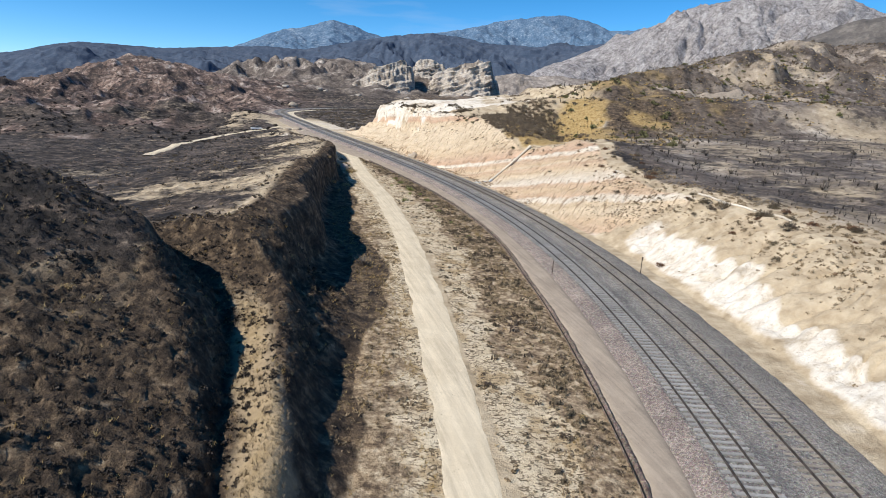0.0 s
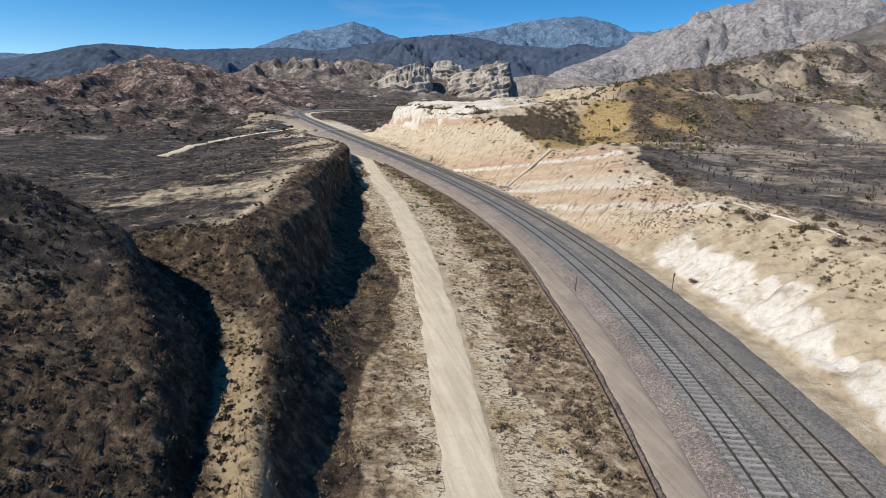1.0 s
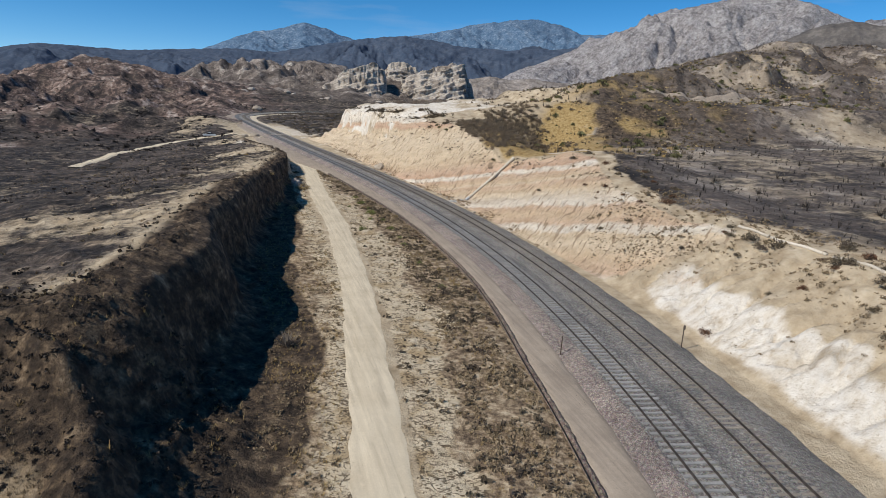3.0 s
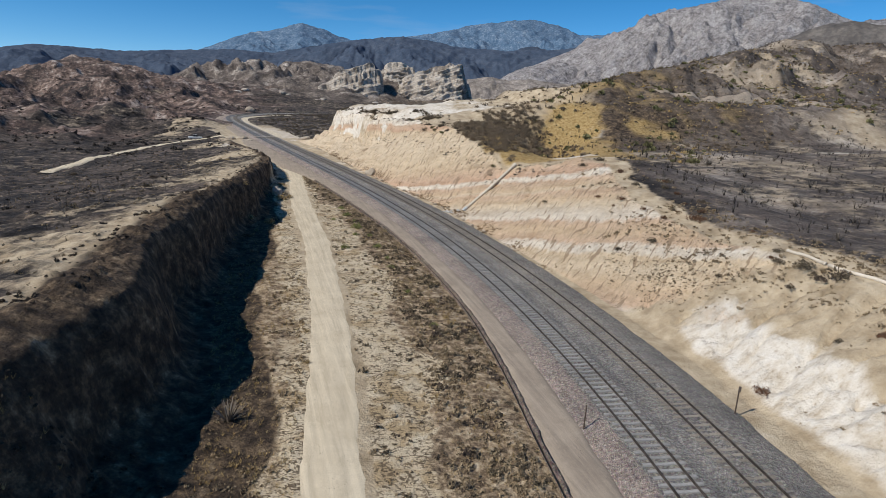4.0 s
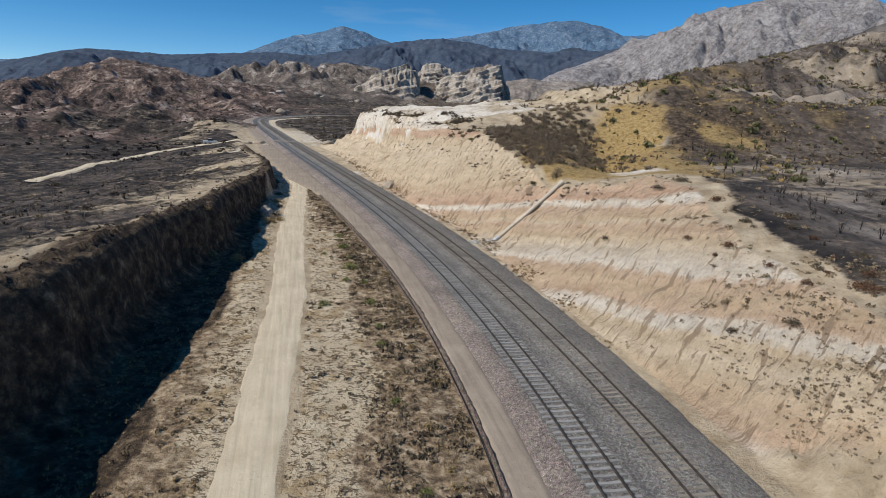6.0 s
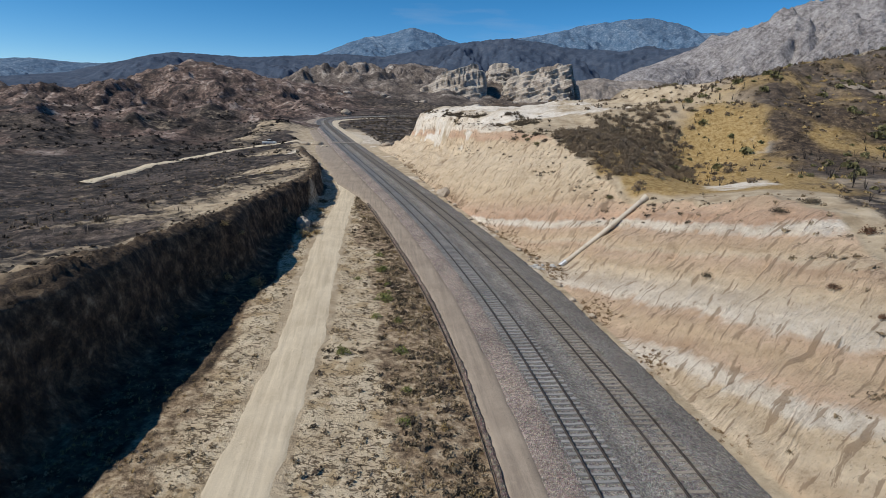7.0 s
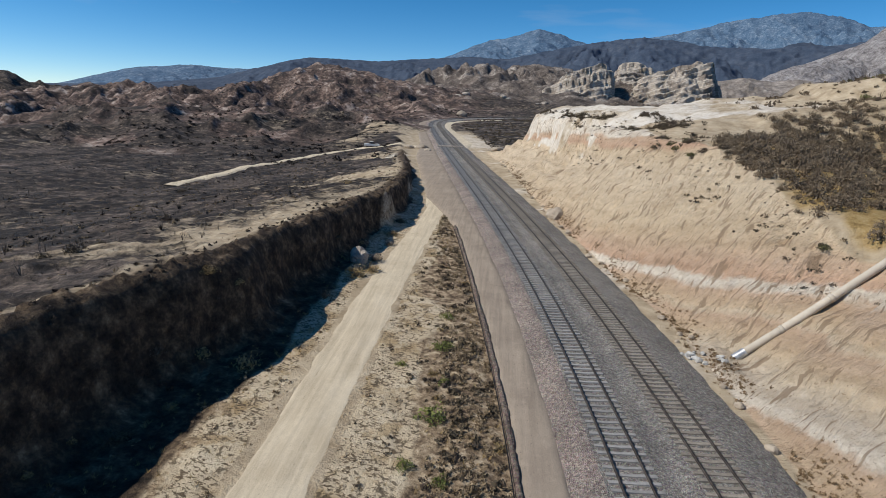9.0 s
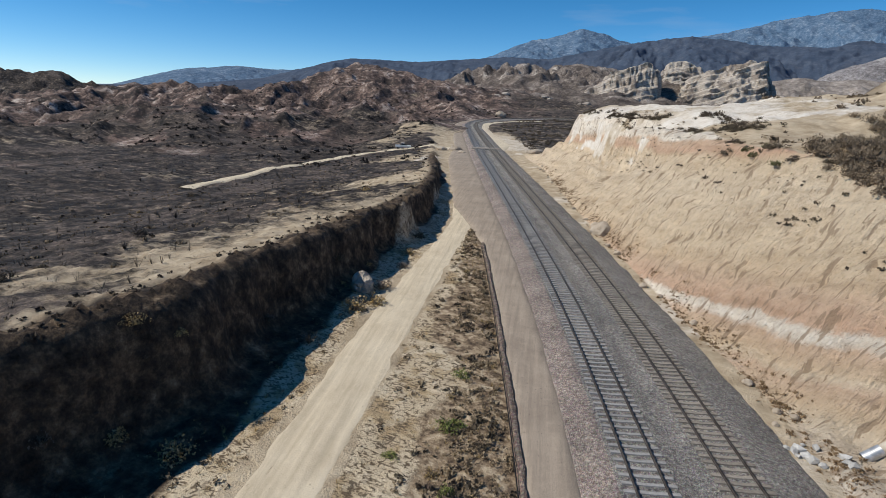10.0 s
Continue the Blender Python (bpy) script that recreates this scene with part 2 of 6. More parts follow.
def ground_z(x, y, fine=True):
    x, y = np.asarray(x, float), np.asarray(y, float)
    yc = np.clip(y, -80, 636)
    tx, tz = track_x(yc), track_z(yc)
    cs = 1 / np.sqrt(1 + track_slope(yc) ** 2)
    d = (x - tx) * cs
    # floor of the cutting
    floor = tz - 0.75 - 0.02 * np.clip(-d - 6, 0, 30) * 0 + 0.25 * sstep(-10, -24, d)
    # right face
    xf, xc, zc = cliff_foot(yc), cliff_top(yc), cliff_z(yc)
    warp = fbm(x, y, 9, 3) * 1.3 * sstep(60, 100, y) + fbm(x + 50, y, 26, 2) * 1.0
    t = (x - xf + warp * 0.6) / np.maximum(xc - xf, 3.0)
    tc = np.clip(t, 0, 1)
    sheer = 0.46 * np.clip(tc / 0.72, 0, 1) ** 0.9 + 0.54 * sstep(0.70, 0.93, tc)
    far_end = sstep(178, 210, y)
    face = tz - 0.75 + (zc - tz + 0.75) * (tc ** 0.92 * (1 - far_end) + sheer * far_end)
    land = right_land(x, y)
    k = sstep(0.0, 26.0, x - xc)
    top = zc * (1 - k) + land * k + 0.10 * np.clip(x - xc, 0, 12) * (1 - k)
    slab = (np.interp(x - xc, [0, 6, 18, 34, 48, 60], [0, 1.6, 3.4, 4.4, 6.4, 7.6]) + 0.9 * fbm(x, y, 26, 3) + 0.8 * np.abs(fbm(x * 0.8 - y * 0.5, y * 0.6 + x * 0.4, 8, 4)) * sstep(0, 4, x - xc)) * sstep(165, 190, y) * sstep(300, 255, y)
    top = top + np.maximum(zc + slab - top, 0) * sstep(172, 196, y) * sstep(330, 262, y + 0.2 * x)
    right = np.where(t < 1, face, top)
    rim = sstep(0.75, 1.0, t) * sstep(1.6, 1.0, t)
    right = right - 0.5 * rim * (0.6 + fbm(x, y, 7, 3))
    # the cliff stops at its far nose
    nose = sstep(276, 258, y + 0.25 * (x + 45) + fbm(x, y, 12, 3) * 5)
    valley = tz - 0.75 + sstep(14, 60, d) * (1.2 + fbm(x, y, 40, 4) * 2.0) + 0.025 * np.clip(d - 60, 0, 400)
    inland = sstep(20, 120, x)
    right = right * np.maximum(nose, inland) + valley * (1 - np.maximum(nose, inland))
    # left face
    xb0, xb1, zb = bank_foot(yc), bank_top(yc), bank_z(yc)
    wl = fbm(x + 200, y, 11, 4) * 1.5
    tl = (xb0 - x + wl * 0.8) / np.maximum(xb0 - xb1, 1.5)
    steep = np.clip(tl, 0, 1)
    foot_z = tz - 0.5
    scarp = np.interp(steep, [0, 0.30, 0.48, 0.64, 0.74, 1], [0, 0.05, 0.16, 0.78, 0.93, 1])
    wall = sstep(36, 48, y)
    lface = foot_z + (zb - foot_z) * ((0.74 * np.clip(steep / 0.74, 0, 1) + 0.26 * sstep(0.55, 1.0, steep)) * (1 - wall) + scarp * wall)
    lland = left_land(x, y)
    left = np.where(tl < 1, lface, lland)
    # the near gully between the mound and the spur of the bench
    gx = gully_x(yc) + fbm(x, y, 6, 3) * 0.5
    gs = (gully_x(yc + 0.5) - gully_x(yc - 0.5))
    away = (gx - x) / np.sqrt(1 + gs * gs)
    gz = gully_z(yc)
    flank = np.interp(yc, [5, 18, 24, 31, 38, 45], [0.4, 1.3, 3.2, 6.4, 7.0, 6.0])
    up = np.clip(away, 0, None)
    mound = gz + smin(1.55 * up, flank + 0.40 * np.clip(up - flank / 1.55, 0, 22) - 0.12 * np.clip(up - 30, 0, 60), 0.7) + fbm(x, y, 14, 4) * 0.8 * sstep(0.5, 4, up)
    spur = smin(left, gz + np.clip(-away - 3.0, 0, None) * 0.7 + 0.06 * np.clip(-away, 0, 3.0), 0.6)
    spur = spur + 1.7 * np.exp(-((x - 0.5 * (gx + xb0)) / 1.5) ** 2) * sstep(46, 38, y) * sstep(0.2, 1.2, -away) + fbm(x, y, 4, 3) * 0.35 * sstep(2.0, 4.5, -away)
    left = np.where(y < 44.5, np.where(away > 0, mound, spur), np.where(y < 60, smin(left, gully_z(44.5) + 0.45 * (y - 43) + np.clip(x + 26, 0, 20) * -0.08 + 0.8, 0.8), left))
    left = np.where(x < xb0 + 4, left, foot_z)
    lmask = sstep(xb0 + 2.0, xb0 - 0.2, x)
    z = np.where(d > 6, np.where(x > xf - 1.0, right, floor), floor + (np.where(x > xb1 + 1.5, smax(left, foot_z, 0.3), left) - floor) * lmask)
    # open land past the cutting
    width = 14 + 0.22 * np.clip(y - 300, 0, 900)
    side = sstep(width, -width, d)
    plain = tz - 0.6 + sstep(14, 60, d) * (0.8 + fbm(x, y, 40, 4) * 1.6) + 0.022 * np.clip(d - 60, 0, 400) + 0.03 * np.clip(y - 600, 0, 250) - 0.05 * np.clip(y - 850, 0, 300)
    plain = plain * (1 - inland) + right_land(x, y) * inland
    both = left_land(x, y) * side + plain * (1 - side)
    cor = sstep(-26, -9, d) * sstep(30, 15, d) * sstep(640, 560, y)
    both = both * (1 - cor) + (tz - 0.75) * cor
    w = sstep(262, 312, y)
    z = z * (1 - w) + both * w
    z = smin(z + far_land(x, y), skyline(x, y), 4.0)
    # trough in which the drain pipe lies
    k = ((x - PIPE_A[0]) * (PIPE_B[0] - PIPE_A[0]) + (y - PIPE_A[1]) * (PIPE_B[1] - PIPE_A[1])) / math.hypot(PIPE_B[0] - PIPE_A[0], PIPE_B[1] - PIPE_A[1]) ** 2
    side = np.hypot(x - PIPE_A[0] - k * (PIPE_B[0] - PIPE_A[0]), y - PIPE_A[1] - k * (PIPE_B[1] - PIPE_A[1]))
    low = PIPE_A[2] + np.clip(k, 0, 1) * (PIPE_B[2] - PIPE_A[2]) - 0.30
    deep = sstep(5.5, 1.2, side) * sstep(-0.12, 0.0, k) * sstep(1.25, 1.05, k)
    z = z + deep * np.clip(low - z, -3, 0.8)
    if fine:
        off = 1 - bed_mask(x, y)
        rd = 1 - sstep(3.5, 0.6, np.abs(x - road_mid(yc)) - road_half(yc)) * (y < 190)
        amp = off * (0.1 + 0.9 * rd)
        z = z + amp * (fbm(x, y, 2.6, 3, 0.6) * 0.09)
        bank = sstep(0.0, 0.25, tl) * sstep(60, 20, xb0 - x) * (d < 0) * sstep(250, 215, y)
        near = sstep(58, 46, y) * (1 - 0.75 * np.exp(-((away + 1.8) / 1.6) ** 4) * sstep(42, 36, y))
        rim_l = np.exp(-((tl - 0.97) / 0.16) ** 2)
        z = z + bank * near * (ridged(x, y, 3.4, 4, 0.6) * 0.15 + billow(x, y, 0.85, 3, 0.6) * 0.17)
        z = z + bank * sstep(46, 58, y) * ((ridged(x, y, 5.0, 4, 0.6) * 0.22 + billow(x, y, 1.5, 3, 0.6) * 0.10) * (1 - 0.8 * sstep(0.25, 0.4, tl) * sstep(0.85, 0.7, tl)) + rim_l * billow(x, y, 1.0, 3, 0.6) * 0.2)
        # rills that run down the right face
        on = sstep(0.02, 0.2, t) * sstep(1.15, 0.9, t) * (d > 6) * np.maximum(nose, inland)
        slope = track_slope(yc)
        sdist = y * 1.1 + (slope / (1 + slope * slope) - 0.12) * (x - xf)
        rill = 1 - np.abs(perlin(sdist / 2.3 + fbm(x, y, 6, 2) * 0.8, (x - xf) / 9.0)) * 2.2
        big = 1 - np.abs(perlin(sdist / 7.5 + 9, (x - xf) / 30.0)) * 2.0
        z = z - on * (np.clip(rill, 0, 1) ** 2 * 0.55 + np.clip(big, 0, 1) ** 4 * 0.8 - billow(x, y, 2.4, 4, 0.6) * 0.16)
        ledge = np.sin((z - 0.1 * np.maximum(x, -5) + 0.16 * np.minimum(y, 165) + 0.045 * np.maximum(y - 165, 0) + fbm(x, y, 20, 3) * 0.7) * 2 * np.pi / 2.1)
        z = z + on * ledge * (0.07 + 0.45 * sstep(190, 220, y) + 0.25 * fbm(x, y, 30, 2)) * sstep(90, 105, y)
        wild = sstep(8, 24, bank_top(yc) - x) * (d < 0) * sstep(700, 300, y)
        z = z + wild * (ridged(x, y, 17.0, 5, 0.7) - 0.5) * 0.22 * sstep(150, 260, y + np.abs(x))
        # carve of the track bed
        z = z - bed_mask(x, y, -5.6, 11.5) * 0.25
    return z


# ---- mesh helpers ----
def mesh_from(name, verts, faces, material, smooth=False):
    me = bpy.data.meshes.new(name)
    verts = np.asarray(verts, np.float32).reshape(-1, 3)
    faces = np.asarray(faces, np.int32)
    me.vertices.add(len(verts))
    me.vertices.foreach_set("co", verts.ravel())
    n = faces.shape[1]
    me.loops.add(faces.size)
    me.loops.foreach_set("vertex_index", faces.ravel())
    me.polygons.add(len(faces))
    me.polygons.foreach_set("loop_start", np.arange(0, faces.size, n, dtype=np.int32))
    me.update(calc_edges=True)
    if smooth:
        me.polygons.foreach_set("use_smooth", np.ones(len(faces), bool))
    if material:
        me.materials.append(material)
    me.validate()
    return me


def grid_faces(nu, nv, wrap=False):
    """Quads of a grid of nu rows of nv points."""
    i, j = np.meshgrid(np.arange(nu - 1), np.arange(nv if wrap else nv - 1), indexing="ij")
    j2 = (j + 1) % nv
    return np.stack([i * nv + j, i * nv + j2, (i + 1) * nv + j2, (i + 1) * nv + j], -1).reshape(-1, 4)


def paint(me, name, rgba):
    a = me.color_attributes.new(name, "FLOAT_COLOR", "POINT")
    a.data.foreach_set("color", np.asarray(rgba, np.float32).ravel())


def part(name, me, parent, label=""):
    """One mesh object under a thing or a part."""
    ob = new(name, me)
    ob.parent = parent
    if label:
        tagged(ob, label)
    return ob


def bm_mesh(name, bm, material, smooth=False):
    me = bpy.data.meshes.new(name)
    bm.to_mesh(me)
    bm.free()
    if smooth:
        for p in me.polygons:
            p.use_smooth = True
    me.materials.append(material)
    return me


# ---- materials ----
class Nodes:
    """Short hand for building a node tree."""

    def __init__(self, name, rough=0.9):
        self.mat = bpy.data.materials.new(name)
        self.mat.use_nodes = True
        self.t = self.mat.node_tree
        self.bsdf = self.t.nodes["Principled BSDF"]
        self.bsdf.inputs["Roughness"].default_value = rough
        self.bsdf.inputs["Specular IOR Level"].default_value = 0.25
        self.geo = self.t.nodes.new("ShaderNodeNewGeometry")
        self.pos = self.geo.outputs["Position"]

    def put(self, sock, v):
        if hasattr(v, "links"):
            self.t.links.new(v, sock)
        else:
            sock.default_value = v

    def noise(self, scale, detail=4, rough=0.55, vec=None, distort=0.0):
        n = self.t.nodes.new("ShaderNodeTexNoise")
        self.put(n.inputs["Vector"], vec or self.pos)
        n.inputs["Scale"].default_value = scale
        n.inputs["Detail"].default_value = detail
        n.inputs["Roughness"].default_value = rough
        n.inputs["Distortion"].default_value = distort
        return n.outputs[0]

    def voronoi(self, scale, vec=None, feature="F1", out=0):
        n = self.t.nodes.new("ShaderNodeTexVoronoi")
        n.feature = feature
        self.put(n.inputs["Vector"], vec or self.pos)
        n.inputs["Scale"].default_value = scale
        return n.outputs[out]

    def warp(self, amount, scale):
        """The place, pushed about by noise."""
        n = self.t.nodes.new("ShaderNodeTexNoise")
        self.put(n.inputs["Vector"], self.pos)
        n.inputs["Scale"].default_value = scale
        m = self.t.nodes.new("ShaderNodeVectorMath")
        m.operation = "MULTIPLY_ADD"
        self.t.links.new(n.outputs["Color"], m.inputs[0])
        m.inputs[1].default_value = (amount,) * 3
        self.t.links.new(self.pos, m.inputs[2])
        return m.outputs[0]

    def stretch(self, sx, sy, sz, rot=0.0):
        n = self.t.nodes.new("ShaderNodeMapping")
        self.put(n.inputs["Vector"], self.pos)
        n.vector_type = "TEXTURE"
        n.inputs["Scale"].default_value = (1 / sx, 1 / sy, 1 / sz)
        n.inputs["Rotation"].default_value = (0, 0, rot)
        return n.outputs[0]

    def ramp(self, fac, stops, ease="LINEAR"):
        n = self.t.nodes.new("ShaderNodeValToRGB")
        n.color_ramp.interpolation = ease
        el = n.color_ramp.elements
        while len(el) < len(stops):
            el.new(0.5)
        for e, (p, c) in zip(el, stops):
            e.position = p
            e.color = (*c, 1) if len(c) == 3 else c
        self.put(n.inputs[0], fac)
        return n.outputs[0]

    def band(self, fac, lo, hi):
        n = self.t.nodes.new("ShaderNodeMapRange")
        n.interpolation_type = "SMOOTHSTEP"
        self.put(n.inputs[0], fac)
        n.inputs[1].default_value, n.inputs[2].default_value = lo, hi
        return n.outputs[0]

    def mix(self, fac, a, b, how="MIX"):
        n = self.t.nodes.new("ShaderNodeMix")
        n.data_type, n.blend_type = "RGBA", how
        self.put(n.inputs[0], fac)
        for s, v in ((n.inputs[6], a), (n.inputs[7], b)):
            self.put(s, (*v, 1) if isinstance(v, tuple) and len(v) == 3 else v)
        return n.outputs[2]

    def math(self, op, a, b=0.0, c=0.0):
        n = self.t.nodes.new("ShaderNodeMath")
        n.operation = op
        for s, v in zip(n.inputs, (a, b, c)):
            self.put(s, v)
        return n.outputs[0]

    def combine(self, a, b, c):
        n = self.t.nodes.new("ShaderNodeCombineXYZ")
        for s, v in zip(n.inputs, (a, b, c)):
            self.put(s, v)
        return n.outputs[0]

    def attr(self, name):
        n = self.t.nodes.new("ShaderNodeAttribute")
        n.attribute_name = name
        s = self.t.nodes.new("ShaderNodeSeparateColor")
        self.t.links.new(n.outputs["Color"], s.inputs[0])
        return (*s.outputs, n.outputs["Alpha"])

    def xyz(self):
        s = self.t.nodes.new("ShaderNodeSeparateXYZ")
        self.t.links.new(self.pos, s.inputs[0])
        return s.outputs

    def random(self):
        return self.t.nodes.new("ShaderNodeObjectInfo").outputs["Random"]

    def island(self):
        return self.geo.outputs["Random Per Island"]

    def done(self, color, height=None, depth=0.05, strength=1.0):
        self.put(self.bsdf.inputs["Base Color"], (*color, 1) if isinstance(color, tuple) else color)
        if height is not None:
            b = self.t.nodes.new("ShaderNodeBump")
            b.inputs["Distance"].default_value = depth
            b.inputs["Strength"].default_value = strength
            self.put(b.inputs["Height"], height)
            self.t.links.new(b.outputs[0], self.bsdf.inputs["Normal"])
        return self.mat


def ground_material():
    n = Nodes("ground_soil", 0.95)
    burn, ochre, pale, face = n.attr("zone_a")
    verge, red, bank, rock = n.attr("zone_b")
    z = n.xyz()[2]
    big, mid, fine = n.noise(0.05, 5, 0.6), n.noise(0.45, 6, 0.65), n.noise(4.5, 5, 0.7)
    soil = n.ramp(mid, [(0.32, (0.30, 0.235, 0.155)), (0.5, (0.44, 0.36, 0.255)), (0.68, (0.56, 0.475, 0.35))])
    # char: soot, ash and bare streaks
    streak = n.noise(0.30, 8, 0.72, n.stretch(0.85, 1.25, 1, 0.35))
    char = n.ramp(streak, [(0.40, (0.014, 0.013, 0.014)), (0.50, (0.038, 0.033, 0.03)), (0.585, (0.095, 0.076, 0.064)), (0.69, (0.31, 0.25, 0.19))])
    char = n.mix(n.math("MULTIPLY", n.band(n.noise(0.055, 6, 0.7), 0.50, 0.62), 0.75), char, n.ramp(n.noise(0.9, 7, 0.75), [(0.36, (0.03, 0.026, 0.026)), (0.5, (0.105, 0.085, 0.074)), (0.66, (0.27, 0.225, 0.19))]))
    char = n.mix(0.85, char, n.ramp(n.noise(0.75, 9, 0.82), [(0.38, (0.35, 0.35, 0.36)), (0.5, (0.95, 0.94, 0.93)), (0.62, (1.8, 1.7, 1.62))]), "MULTIPLY")
    specks = n.ramp(n.voronoi(0.9), [(0.0, (0.2, 0.2, 0.2)), (0.35, (1, 1, 1))])
    char = n.mix(0.55, char, n.mix(1.0, char, specks, "MULTIPLY"))
    col = n.mix(n.band(n.math("ADD", burn, n.math("MULTIPLY_ADD", streak, -1.5, 0.75)), 0.3, 0.7), soil, char)
    grass = n.ramp(n.noise(1.6, 6, 0.7), [(0.32, (0.20, 0.125, 0.045)), (0.5, (0.335, 0.235, 0.10)), (0.68, (0.45, 0.34, 0.175))])
    col = n.mix(n.band(n.math("ADD", ochre, n.math("MULTIPLY_ADD", mid, 0.6, -0.3)), 0.3, 0.7), col, grass)
    # bare white sandstone
    white = n.ramp(n.noise(0.7, 8, 0.68, n.stretch(1, 1.8, 0.7, 0.5)), [(0.32, (0.45, 0.38, 0.295)), (0.42, (0.60, 0.54, 0.455)), (0.52, (0.68, 0.635, 0.565)), (0.70, (0.76, 0.725, 0.665))])
    white = n.mix(n.math("MULTIPLY", n.band(n.noise(2.2, 6, 0.72), 0.57, 0.65), 0.5), white, (0.33, 0.255, 0.175))
    col = n.mix(n.band(n.math("ADD", pale, n.math("MULTIPLY_ADD", mid, 0.5, -0.25)), 0.35, 0.65), col, white)
    # layered clay and sandstone of the cut face
    p = n.xyz()
    dip = n.math("ADD", n.math("MULTIPLY", n.math("MINIMUM", p[1], 165.0), 0.16), n.math("MULTIPLY", n.math("MAXIMUM", n.math("SUBTRACT", p[1], 165.0), 0.0), 0.045))
    bed = n.math("ADD", n.math("ADD", dip, z), n.math("MULTIPLY", n.math("MAXIMUM", p[0], -5.0), -0.1))
    bed = n.math("ADD", bed, n.math("ADD", n.math("MULTIPLY_ADD", n.noise(0.09, 3, 0.5), 2.2, -1.1), n.math("MULTIPLY_ADD", n.noise(0.7, 6, 0.7), 1.5, -0.75)))
    chalk, ashy, cream = (0.70, 0.655, 0.575), (0.60, 0.545, 0.465), (0.60, 0.505, 0.375)
    sand, tan, rose, brick = (0.575, 0.465, 0.325), (0.53, 0.405, 0.275), (0.515, 0.37, 0.265), (0.49, 0.31, 0.215)
    column = [(6, chalk), (9, chalk), (9.8, rose), (11.5, tan), (13, cream), (14.4, sand), (14.8, chalk), (15.4, chalk), (15.8, rose), (17, tan), (18.1, rose), (18.5, chalk),
              (19.3, ashy), (20.6, cream), (21.3, tan), (22.4, rose), (22.9, cream), (23.3, tan), (24.6, rose), (25.1, chalk), (25.6, chalk), (25.9, brick), (27.3, rose),
              (28.5, tan), (30, sand), (36, cream), (39, sand), (39.8, brick), (41.2, rose), (41.7, chalk)]
    strata = n.ramp(n.math("MULTIPLY_ADD", bed, 0.025, -0.15), [((h - 6) / 40, c) for h, c in column])
    flow = n.math("ADD", n.math("MULTIPLY", p[0], 0.05), n.math("MULTIPLY", p[1], -0.08))
    thin = n.noise(1.0, 6, 0.68, n.combine(flow, n.math("MULTIPLY", bed, 1.1), 0.0), 0.4)
    strata = n.mix(0.8, strata, n.ramp(thin, [(0.34, (0.76, 0.72, 0.68)), (0.48, (1.0, 1.0, 1.0)), (0.64, (1.2, 1.21, 1.22))]), "MULTIPLY")
    pock = n.noise(1.1, 7, 0.75)
    strata = n.mix(0.7, strata, n.ramp(pock, [(0.35, (0.66, 0.62, 0.58)), (0.46, (1.0, 1.0, 1.0)), (0.66, (1.2, 1.2, 1.2))]), "MULTIPLY")
    strata = n.mix(0.22, strata, n.ramp(n.noise(0.35, 6, 0.65), [(0.3, (0.38, 0.28, 0.19)), (0.7, (0.62, 0.54, 0.42))]))
    strata = n.mix(n.band(n.noise(1.7, 7, 0.7), 0.35, 0.75), n.mix(0.25, strata, (0.3, 0.2, 0.12)), strata)
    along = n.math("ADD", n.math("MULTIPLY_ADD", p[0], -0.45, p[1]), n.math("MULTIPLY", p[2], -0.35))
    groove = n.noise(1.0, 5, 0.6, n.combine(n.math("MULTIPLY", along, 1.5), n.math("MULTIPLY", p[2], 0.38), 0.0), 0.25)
    # shade inside the downslope rills, painted as dark strokes
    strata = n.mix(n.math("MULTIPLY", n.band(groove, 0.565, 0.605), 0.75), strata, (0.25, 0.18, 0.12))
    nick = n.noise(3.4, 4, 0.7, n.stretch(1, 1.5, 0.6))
    # shorter dark strokes: painted shade in the small nicks of the face
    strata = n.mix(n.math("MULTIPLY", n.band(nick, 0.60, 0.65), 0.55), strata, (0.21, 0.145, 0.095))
    strata = n.mix(1.0, strata, (1.17, 1.18, 1.19), "MULTIPLY")
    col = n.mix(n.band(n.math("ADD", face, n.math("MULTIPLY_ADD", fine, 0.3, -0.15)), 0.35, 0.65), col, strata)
    # weeds and litter along the road
    crust = n.ramp(mid, [(0.3, (0.46, 0.37, 0.25)), (0.5, (0.57, 0.48, 0.345)), (0.7, (0.65, 0.57, 0.43))])
    crust = n.mix(n.math("MULTIPLY", n.band(n.noise(0.35, 5, 0.65), 0.5, 0.62), 0.6), crust, (0.30, 0.20, 0.085))
    fleck = n.noise(2.6, 3, 0.6, n.stretch(0.8, 1.6, 1), 1.2)
    dash = n.voronoi(1.5, n.warp(1.9, 0.9), "DISTANCE_TO_EDGE")
    crust = n.mix(n.math("MULTIPLY", n.math("MULTIPLY", n.band(dash, 0.13, 0.05), n.band(n.noise(1.5, 5, 0.7), 0.50, 0.56)), 0.85), crust, (0.10, 0.075, 0.05))
    crust = n.mix(n.math("MULTIPLY", n.band(fleck, 0.52, 0.60), n.band(n.noise(0.5, 4), 0.36, 0.5)), crust, (0.135, 0.10, 0.065))
    weeds = n.ramp(n.noise(1.3, 7, 0.74), [(0.36, (0.07, 0.05, 0.035)), (0.45, (0.18, 0.13, 0.085)), (0.54, (0.35, 0.27, 0.18)), (0.64, (0.54, 0.45, 0.325))])
    weeds = n.mix(n.band(n.math("ADD", verge, n.math("MULTIPLY_ADD", n.noise(0.7, 5, 0.6), 0.8, -0.4)), 0.5, 0.72), crust, weeds)
    col = n.mix(n.band(verge, 0.06, 0.12), col, weeds)
